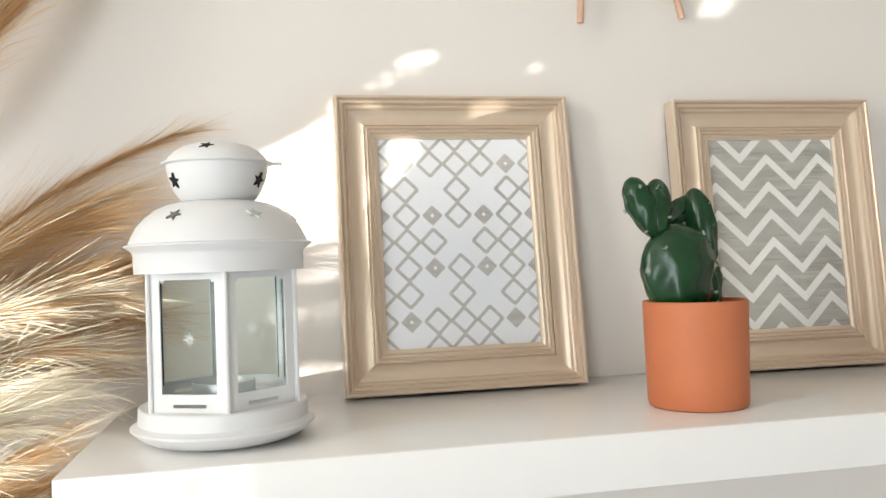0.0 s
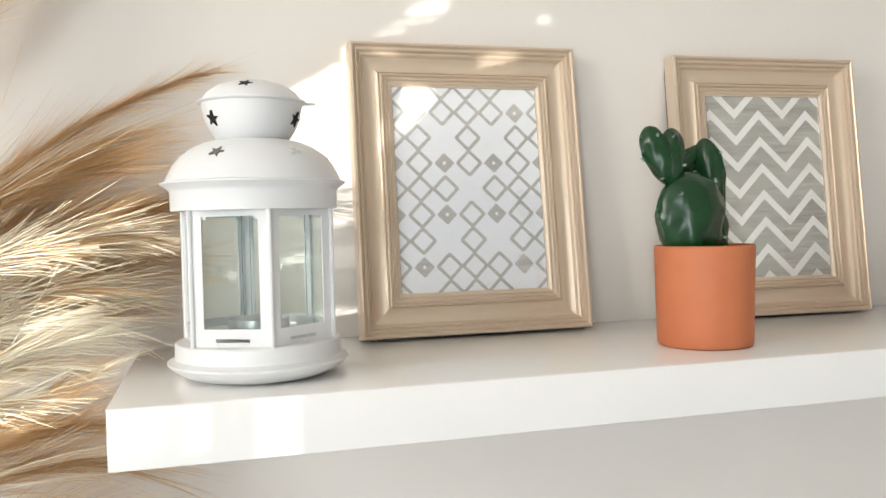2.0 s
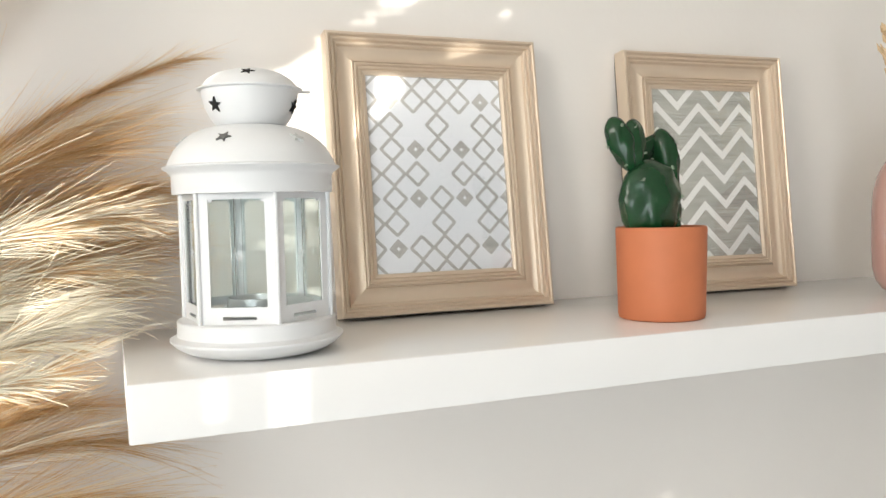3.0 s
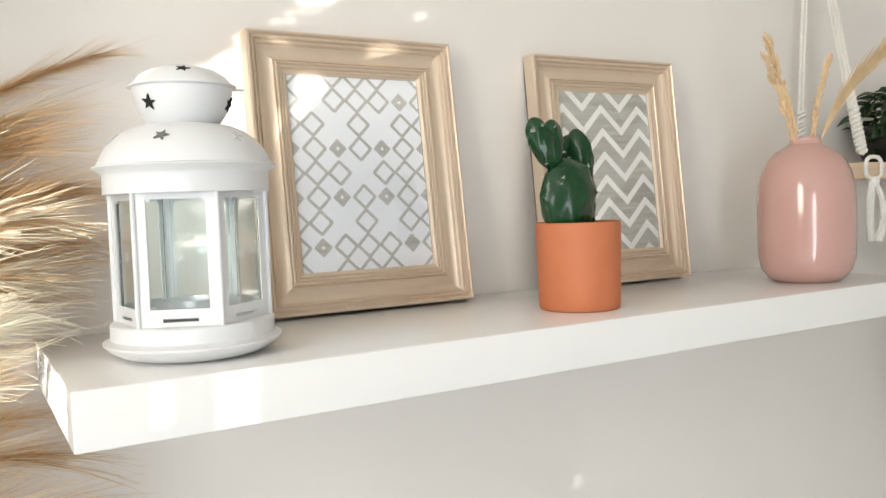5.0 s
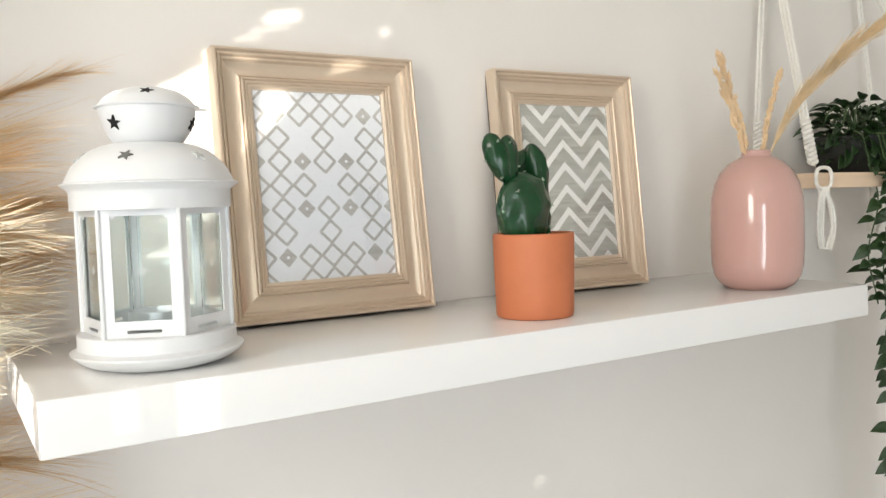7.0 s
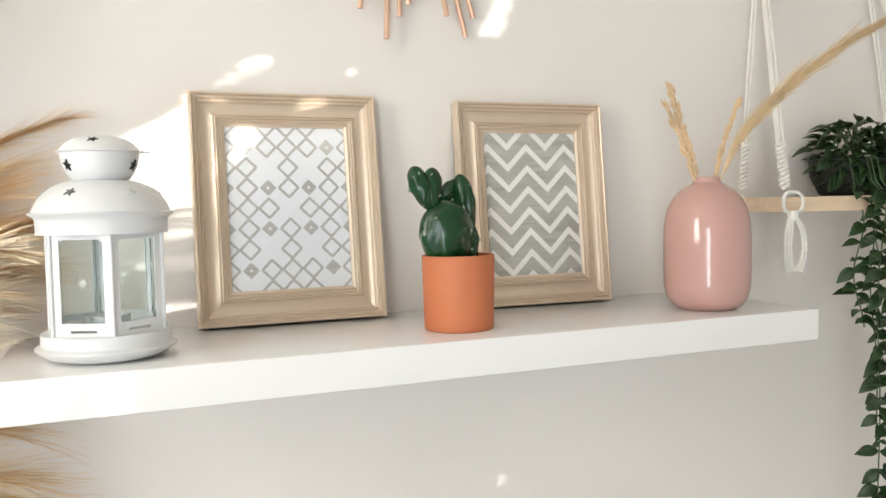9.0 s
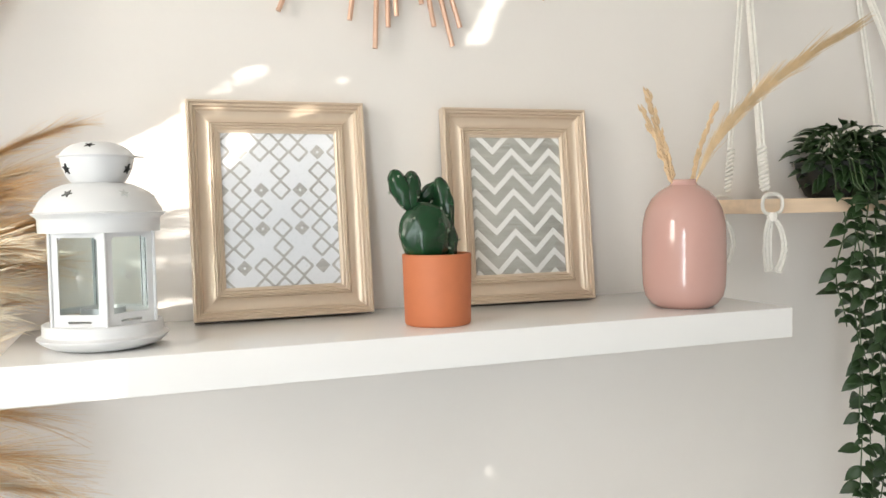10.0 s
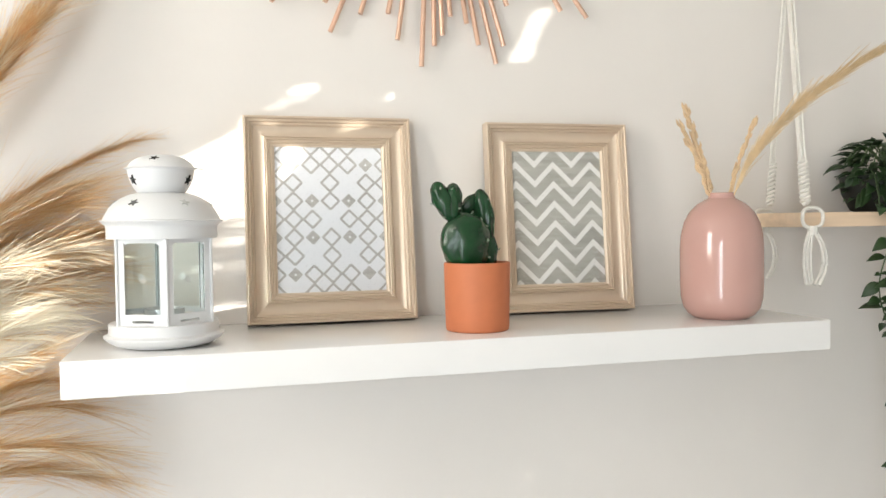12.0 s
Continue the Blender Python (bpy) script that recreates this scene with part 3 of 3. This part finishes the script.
def leaf_mesh():
    bm = bmesh.new()
    n = 7
    rows = []
    for i in range(n + 1):
        t = i / n
        w = 0.285 * math.sin(math.pi * t ** 0.80) * (1 - 0.12 * t)
        zc = 0.10 * math.sin(math.pi * t) - 0.10 * t * t
        rows.append([bm.verts.new((s * w, t, zc + abs(s) * w * 0.28)) for s in (-1, -0.5, 0, 0.5, 1)])
    for a, b in zip(rows, rows[1:]):
        for k in range(4):
            bm.faces.new((a[k], a[k + 1], b[k + 1], b[k]))
    bmesh.ops.remove_doubles(bm, verts=bm.verts, dist=1e-5)
    bmesh.ops.recalc_face_normals(bm, faces=bm.faces)
    bmesh.ops.solidify(bm, geom=list(bm.faces), thickness=0.012)
    for f in bm.faces:
        f.smooth = True
    me = bpy.data.meshes.new("leaf")
    bm.to_mesh(me)
    bm.free()
    me.materials.append(LEAF)
    return me


LEAF_ME = leaf_mesh()


def leaf(parent, at, direction, normal, size):
    d = Vector(direction).normalized()
    s = d.cross(Vector(normal)).normalized()
    u = s.cross(d).normalized()
    ob = new("leaf", LEAF_ME)
    ob.parent = parent
    ob.matrix_basis = Matrix.Translation(at) @ Matrix((s, d, u)).transposed().to_4x4() @ Matrix.Diagonal((size, size, size, 1))
    return ob


def make_trailing_plant(at):
    rng = random.Random(12)
    root = empty("trailing_plant", at, 0, "bushy green plant with long trailing leafy vines in a dark pot", "plant")
    bm = bmesh.new()
    lathe(bm, [(0.0, 0.0), (0.046, 0.0), (0.051, 0.003), (0.063, 0.028), (0.066, 0.052), (0.064, 0.054), (0.060, 0.050), (0.0, 0.046)], 40)
    part("pot", bm, POTDARK, root)
    crown = part("crown", stems_mesh(rng), VINE, root)
    for i in range(230):
        a = rng.uniform(0, 2 * math.pi) if i < 120 else rng.uniform(2.6, 6.8)
        el = math.asin(rng.uniform(-0.15, 1) if i < 120 else rng.uniform(-0.75, 0.5))
        r = 0.044 + 0.034 * rng.random()
        p = Vector((math.cos(a) * math.cos(el) * r * 0.74, math.sin(a) * math.cos(el) * r * 0.9, 0.054 + math.sin(el) * r * 0.72))
        out = Vector((math.cos(a), math.sin(a), 0.35 * math.sin(el) - 0.12 + rng.uniform(-0.35, 0.3)))
        leaf(crown, p, out, (rng.uniform(-0.4, 0.4), rng.uniform(-0.6, 0.2), 1), rng.uniform(0.024, 0.036))
    for i in range(48):
        a = rng.uniform(2.9, 6.2)
        p = Vector((math.cos(a) * rng.uniform(0.052, 0.064), math.sin(a) * rng.uniform(0.062, 0.072), rng.uniform(0.026, 0.066)))
        leaf(crown, p, (math.cos(a) * 0.35, math.sin(a) * 0.6, rng.uniform(-0.9, -0.2)), (rng.uniform(-0.3, 0.3), -0.9, 0.6), rng.uniform(0.024, 0.034))
    vines = VINES
    for vx, vy, length, sway in vines:
        top = Vector((vx * 0.8, vy * 0.75, 0.06))
        n = max(8, int(length / 0.012))
        pts = [top, Vector((vx, vy - 0.012, 0.052)), Vector((vx, vy - 0.02, 0.02))]
        for i in range(1, n + 1):
            t = i / n
            pts.append(Vector((vx + sway * t + 0.007 * math.sin(t * 9 + vx * 90), vy - 0.022 + 0.006 * math.sin(t * 7 + vx * 50), 0.02 - length * t)))
        bm = bmesh.new()
        tube(bm, pts, 0.0010, 5)
        vine = part("vine", bm, VINE, root)
        i = 3
        while i < len(pts):
            side = rng.uniform(0, 6.28)
            for k in range(2 if i < len(pts) - 1 else 1):
                a = side + k * math.pi + rng.uniform(-0.5, 0.5)
                small = rng.random() < 0.25
                out = Vector((math.cos(a), math.sin(a) * 0.8 - 0.15, rng.uniform(-0.9, 0.05)))
                if i == len(pts) - 1:
                    out = Vector((0.05, 0, -1))
                leaf(vine, pts[i], out, (rng.uniform(-0.3, 0.3), -0.9, 0.8), rng.uniform(0.013, 0.018) if small else rng.uniform(0.024, 0.035))
            i += rng.choice((1, 2, 2))
    return root


def stems_mesh(rng):
    bm = bmesh.new()
    for i in range(30):
        a = rng.uniform(0, 6.28)
        r = rng.uniform(0.03, 0.075)
        tube(bm, bez((0, 0, 0.05), (math.cos(a) * r * 0.3, math.sin(a) * r * 0.3, 0.10), (math.cos(a) * r * 0.8, math.sin(a) * r * 0.8, 0.12), (math.cos(a) * r * 1.2, math.sin(a) * r * 0.9, 0.07), 6), 0.001, 4)
    return bm


VINES = (
    (-0.076, -0.042, 0.205, 0.014),
    (-0.050, -0.055, 0.150, 0.004),
    (-0.042, -0.058, 0.50, -0.004),
    (-0.014, -0.055, 0.58, -0.012),
    (0.006, -0.058, 0.64, 0.004),
    (0.026, -0.055, 0.58, 0.006),
    (0.050, -0.050, 0.50, 0.010),
    (-0.052, -0.050, 0.34, 0.012),
    (-0.004, -0.062, 0.46, -0.010),
    (0.016, -0.062, 0.36, 0.008),
)
make_trailing_plant((1.126, 0.160, PZ + 0.0205))

# ---- sunburst mirror ----


def make_sunburst(at):
    rng = random.Random(7)
    root = empty("sunburst_mirror", at, 0, "round wall mirror with a sunburst of copper rods", "mirror")
    bm = bmesh.new()
    lathe(bm, [(0.0, 0.0), (0.112, 0.0), (0.112, 0.012), (0.0, 0.012)], 64)
    bmesh.ops.rotate(bm, verts=bm.verts, cent=(0, 0, 0), matrix=Matrix.Rotation(radians(90), 3, "X"))
    part("backing", bm, COPPER, root)
    bm = bmesh.new()
    lathe(bm, [(0.0, 0.018), (0.105, 0.018), (0.107, 0.014), (0.107, 0.0125), (0.0, 0.0125)], 64)
    bmesh.ops.rotate(bm, verts=bm.verts, cent=(0, 0, 0), matrix=Matrix.Rotation(radians(90), 3, "X"))
    part("glass", bm, MIRROR, root, "round mirror glass")
    rods = list(RODS)
    ang = 62.0
    while ang < 298:
        rods.append((ang, rng.choice((0.38, 0.34, 0.30, 0.26, 0.36))))
        ang += rng.uniform(5.5, 8.5)
    for deg, length in rods:
        s, c = math.sin(radians(deg)), -math.cos(radians(deg))
        y = -0.006 - 0.010 * rng.random()
        bm = bmesh.new()
        tube(bm, [Vector((0.10 * s, y, 0.10 * c)), Vector((length * s, y, length * c))], 0.0033, 10)
        part("rod", bm, COPPER, root)
    return root


RODS = (
    (-2.8, 0.370), (14.2, 0.371), (-22.9, 0.357), (37.8, 0.368), (-8.5, 0.339), (0.3, 0.340), (10.9, 0.342), (-26.5, 0.325), (33.2, 0.339),
    (-18.0, 0.318), (-11.5, 0.306), (4.8, 0.300), (8.6, 0.312), (17.0, 0.350), (20.5, 0.300), (-31.0, 0.333), (-36.0, 0.364), (-42.0, 0.316), (-48.0, 0.370),
    (28.5, 0.295), (43.0, 0.32), (49.0, 0.37), (55.0, 0.31), (-55.0, 0.34), (2.2, 0.326),
)
make_sunburst((0.434, WALL_Y - 0.001, 2.105))

# ---- pampas grass ----


def strands(parent, spine, rng, count, length, spread, droop, bend, f0, coarse):
    """Fine plume hairs along a spine in loose tufts, each a thin tapering three-sided thread."""
    n = len(spine) - 1
    seg = 7
    fine, pale = ([], []), ([], [])
    top = parent.matrix_world.translation
    bend = Vector(bend)
    left = 0
    for i in range(count):
        if left == 0:
            left = rng.randint(4, 13)
            tuft_f = f0 + (1 - f0) * rng.random()
            tuft_out = Vector((rng.gauss(0, 1), rng.gauss(0, 0.6), rng.gauss(0, 1))).normalized() * rng.uniform(0.1, 1.0)
            tuft_bend = rng.uniform(0.2, 1)
            tuft_curl = Vector((rng.gauss(0, 0.025), rng.gauss(0, 0.02), rng.gauss(0, 0.03) - droop))
            tuft_coarse = rng.random() < coarse
        left -= 1
        f = min(0.999, max(f0, tuft_f + rng.gauss(0, 0.012))) * n
        k = min(int(f), n - 1)
        a = spine[k].lerp(spine[k + 1], f - k)
        d = (spine[k + 1] - spine[k]).normalized()
        env = 0.55 + 0.45 * math.sin(math.pi * (0.15 + 0.8 * f / n))
        long = length * rng.uniform(0.5, 1.2) * env
        loose = Vector((rng.gauss(0, 1), rng.gauss(0, 0.6), rng.gauss(0, 1)))
        wild = rng.random() < 0.10
        v = (d + tuft_out * spread + loose * spread * (0.9 if wild else 0.16) + bend * tuft_bend).normalized()
        radius = rng.uniform(0.00040, 0.00074) if tuft_coarse else rng.uniform(0.00018, 0.00034)
        curl = tuft_curl + Vector((rng.gauss(0, 0.012), rng.gauss(0, 0.012), rng.gauss(0, 0.014)))
        p = a.copy()
        path = []
        for s in range(seg + 1):
            path.append((p.copy(), v.copy()))
            v = (v + curl).normalized()
            p = p + v * (long / seg)
        if any(q.x + top.x > -0.004 and q.y + top.y > -0.006 and SHELF_Z - 0.040 < q.z + top.z < SHELF_Z + 0.003 for q, _ in path):
            continue
        # nothing grows through the lantern
        if any((q.x + top.x - 0.0905) ** 2 + (q.y + top.y - 0.080) ** 2 < 0.064 ** 2 and q.z + top.z > SHELF_Z for q, _ in path):
            continue
        verts, faces = pale if tuft_coarse else fine
        base = len(verts)
        for s, (p, v) in enumerate(path):
            r = radius * (1 - 0.75 * s / seg)
            side = v.cross(Vector((0.1, 1, 0.2))).normalized()
            up = side.cross(v).normalized()
            for q in range(3):
                an = 2.094 * q
                w = p + r * (math.cos(an) * side + math.sin(an) * up)
                w.y = min(w.y, WALL_Y - 0.003 - top.y)
                verts.append(w)
            if s < seg:
                for q in range(3):
                    q2 = (q + 1) % 3
                    b0 = base + s * 3
                    faces.append((b0 + q, b0 + q2, b0 + 3 + q2, b0 + 3 + q))
    for name, material, (verts, faces) in (("plume_hair", PAMPAS, fine), ("bristle", PAMPAS_SUNLIT, pale)):
        if verts:
            raw(name, verts, faces, material, parent)["kind"] = "stuff"


def make_plume(pts, seed, count, length, spread, droop, bend, f0, coarse=0.12):
    rng = random.Random(seed)
    root = empty("pampas_plume", pts[0], 0, "feathery beige dried pampas grass plume leaning beside the shelf", "pampas grass", "pampas plumes")
    base = Vector(pts[0])
    spine = [p - base for p in bez(*pts, 18)]
    bm = bmesh.new()
    tube(bm, spine, [0.0024 - 0.0019 * i / 18 for i in range(19)], 7)
    part("stem", bm, PAMPAS_STEM, root)
    bpy.context.view_layer.update()
    strands(root, spine, rng, count, length, spread, droop, bend, f0, coarse)
    return root


# the tall arching plume over the lantern, and those that rise steeply
make_plume(((-0.34, 0.20, 1.05), (-0.26, 0.215, 1.40), (-0.13, 0.216, 1.568), (0.055, 0.216, 1.632)), 1, 700, 0.085, 0.055, 0.012, (0.05, 0, -0.05), 0.5, 0.05)
make_plume(((-0.38, 0.17, 1.00), (-0.30, 0.17, 1.45), (-0.10, 0.18, 1.66), (-0.018, 0.18, 1.80)), 7, 1300, 0.10, 0.14, 0.02, (0.05, 0, 0.05), 0.55, 0.06)
make_plume(((-0.38, 0.14, 1.00), (-0.32, 0.14, 1.40), (-0.14, 0.15, 1.61), (-0.060, 0.15, 1.73)), 17, 1000, 0.09, 0.13, 0.02, (0.05, 0, 0.05), 0.6, 0.06)
make_plume(((-0.36, 0.19, 1.00), (-0.29, 0.19, 1.50), (-0.08, 0.20, 1.74), (0.035, 0.20, 1.88)), 23, 1300, 0.12, 0.15, 0.02, (0.05, 0, 0.05), 0.55, 0.06)
# the fan of plumes that bends toward the shelf: end height, end x, depth, hairs, length, spread, rise at the end,
# downward pull, share of coarse hairs in the sunlit colour
FAN = (
    (1.570, -0.030, 0.210, 1000, 0.16, 0.13, 0.050, 0.00, 0.04),
    (1.545, -0.050, 0.180, 1000, 0.17, 0.13, 0.035, -0.02, 0.04),
    (1.520, -0.020, 0.205, 1300, 0.16, 0.14, 0.020, -0.03, 0.05),
    (1.500, -0.035, 0.150, 1000, 0.14, 0.15, 0.015, -0.02, 0.28),
    (1.488, -0.060, 0.115, 1100, 0.105, 0.19, 0.008, -0.03, 0.60),
    (1.470, -0.010, 0.205, 1000, 0.14, 0.15, 0.000, -0.05, 0.06),
    (1.462, -0.050, 0.130, 900, 0.13, 0.20, 0.000, -0.02, 0.55),
    (1.438, -0.045, 0.130, 650, 0.12, 0.24, -0.010, 0.02, 0.85),
    (1.424, -0.050, 0.100, 560, 0.11, 0.28, 0.030, 0.12, 0.90),
    (1.440, -0.020, 0.200, 700, 0.12, 0.16, 0.010, -0.02, 0.06),
    (1.414, -0.045, 0.100, 1000, 0.060, 0.32, 0.000, -0.25, 0.60),
    (1.492, -0.020, 0.165, 900, 0.10, 0.20, 0.010, -0.02, 0.45),
    (1.450, -0.015, 0.175, 900, 0.10, 0.22, 0.010, -0.02, 0.45),
    (1.480, 0.020, 0.205, 700, 0.11, 0.18, 0.020, -0.04, 0.10),
    (1.400, -0.062, 0.050, 600, 0.070, 0.30, 0.010, -0.10, 0.70),
    (1.385, -0.060, 0.150, 1000, 0.13, 0.16, 0.060, 0.00, 0.12),
    (1.350, -0.060, 0.190, 900, 0.14, 0.16, 0.020, -0.05, 0.06),
    (1.325, -0.030, 0.170, 800, 0.16, 0.16, -0.020, -0.10, 0.10),
    (1.285, -0.020, 0.140, 800, 0.17, 0.15, -0.040, -0.16, 0.12),
    (1.245, -0.020, 0.180, 800, 0.17, 0.15, -0.050, -0.16, 0.10),
    (1.190, -0.030, 0.150, 700, 0.16, 0.15, -0.050, -0.18, 0.10),
    (1.130, -0.040, 0.170, 600, 0.16, 0.15, -0.050, -0.18, 0.10),
)
for i, (end_z, end_x, y, hairs, long, spread, lift, pull, coarse) in enumerate(FAN):
    k = (end_z - 1.1) / 0.46
    make_plume(((-0.35, 0.15, 0.92 + 0.12 * k), (-0.31, y, 1.02 + 0.32 * k), (-0.19, y, end_z - lift), (end_x, y, end_z)), 30 + i, int(hairs * 0.52), long, spread, 0.03, (0.28, 0, pull), 0.62, coarse)


def make_floor_vase(at):
    root = empty("floor_vase", at, 0, "tall cream floor vase that holds the pampas grass", "vase")
    bm = bmesh.new()
    lathe(bm, [(0.0, 0.0), (0.09, 0.0), (0.10, 0.01), (0.14, 0.25), (0.15, 0.45), (0.13, 0.65), (0.09, 0.80), (0.07, 0.88), (0.085, 0.95), (0.08, 0.95), (0.06, 0.88), (0.0, 0.60)], 48)
    part("body", bm, CEIL, root)
    return root


make_floor_vase((-0.36, 0.06, 0.0))

# ---- unseen mask, added to cut the sun lamp's light into patches ----
GAPS = []
SPARSE = []


def gap(axis, at, *corners):
    """A gap through which the sun reaches the plane x = at or y = at between these corners."""
    GAPS.append([Vector((at, a, b)) if axis == "x" else Vector((a, at, b)) for a, b in corners])


def fine_gap(step, axis, at, *corners):
    """The same, but pierced only by fine holes, so that less sun comes through."""
    SPARSE.append((step, [Vector((at, a, b)) if axis == "x" else Vector((a, at, b)) for a, b in corners]))


gap("y", WALL_Y, (0.100, 1.610), (0.121, 1.619), (0.180, 1.650), (0.187, 1.670), (0.193, 1.517), (0.147, 1.520), (0.100, 1.555))
gap("y", WALL_Y, (0.240, 1.698), (0.274, 1.696), (0.281, 1.711), (0.256, 1.709))
gap("y", WALL_Y, (0.362, 1.694), (0.381, 1.693), (0.383, 1.703))
gap("y", WALL_Y, (0.546, 1.750), (0.578, 1.752), (0.592, 1.790), (0.615, 1.828), (0.588, 1.826), (0.570, 1.790))
gap("y", 0.219, (0.290, 1.641), (0.321, 1.641), (0.338, 1.656), (0.326, 1.663), (0.300, 1.656))
gap("y", 0.216, (0.188, 1.654), (0.222, 1.657), (0.204, 1.648))
gap("y", 0.224, (0.231, 1.629), (0.256, 1.629), (0.252, 1.604), (0.233, 1.581))
gap("y", 0.212, (0.201, 1.592), (0.208, 1.594), (0.210, 1.563), (0.200, 1.553))
fine_gap(2, "y", WALL_Y, (0.204, 1.672), (0.240, 1.698), (0.274, 1.696), (0.250, 1.684))
fine_gap(2, "y", WALL_Y, (0.562, 1.172), (0.584, 1.174), (0.586, 1.154), (0.564, 1.152))
gap("y", 0.110, (-0.075, 1.494), (-0.010, 1.500), (0.004, 1.486), (-0.030, 1.472), (-0.075, 1.470))
gap("y", 0.110, (-0.085, 1.450), (-0.058, 1.452), (-0.058, 1.430), (-0.085, 1.432))
fine_gap(2, "y", 0.110, (-0.058, 1.452), (-0.012, 1.456), (0.010, 1.443), (-0.010, 1.428), (-0.058, 1.430))
gap("y", 0.110, (-0.080, 1.414), (-0.030, 1.402), (-0.002, 1.397), (-0.010, 1.376), (-0.080, 1.384))
gap("x", 0.0, (0.225, 1.400), (0.025, 1.400), (0.030, 1.364), (0.225, 1.364))
fine_gap(2, "y", 0.0, (0.078, 1.400), (0.118, 1.400), (0.116, 1.364), (0.080, 1.364))
fine_gap(2, "y", 0.0, (0.040, 1.396), (0.054, 1.398), (0.054, 1.372), (0.040, 1.370))


# added light blocker near the spot lamp, no part of the room
def make_sun_mask():
    axis = (AIM - GLINT).normalized()
    side = axis.cross(Vector((0, 0, 1))).normalized()
    up = side.cross(axis).normalized()
    centre = GLINT + axis * 0.62

    def flat(p):
        d = p - GLINT
        d = d * (0.62 / d.dot(axis))
        return d.dot(side), d.dot(up)
    polys = [[flat(p) for p in g] for g in GAPS]
    fine_polys = [(step, [flat(p) for p in g]) for step, g in SPARSE]

    def inside(q, poly):
        hit = False
        for (x0, y0), (x1, y1) in zip(poly, poly[1:] + poly[:1]):
            if (y0 > q[1]) != (y1 > q[1]) and q[0] < (x1 - x0) * (q[1] - y0) / (y1 - y0) + x0:
                hit = not hit
        return hit
    n, half = 300, 0.106
    cell = 2 * half / n
    verts = [tuple(centre + side * (-half + cell * i) + up * (-half + cell * j)) for j in range(n + 1) for i in range(n + 1)]
    faces = []
    for j in range(n):
        for i in range(n):
            q = (-half + cell * (i + 0.5), -half + cell * (j + 0.5))
            pierced = any(inside(q, p) for p in polys) or any(i % step == 0 and j % step == 0 and inside(q, p) for step, p in fine_polys)
            if not pierced:
                k = j * (n + 1) + i
                faces.append((k, k + 1, k + n + 2, k + n + 1))
    ob = raw("sun_patch_mask", verts, faces, CEIL, None, False)
    mod = ob.modifiers.new("thickness", "SOLIDIFY")
    mod.thickness = 0.0008
    verts, faces = [], []
    for a in (half, half * 3.0):
        for x, y in ((-a, -a), (a, -a), (a, a), (-a, a)):
            verts.append(tuple(centre + side * x + up * y))
    for i in range(4):
        j = (i + 1) % 4
        faces.append((i, j, 4 + j, 4 + i))
    border = raw("border", verts, faces, CEIL, ob, False)
    mod = border.modifiers.new("thickness", "SOLIDIFY")
    mod.thickness = 0.004
    return tagged(ob, "unseen pierced mask added to cut the sun lamp into patches", "screen")


make_sun_mask()
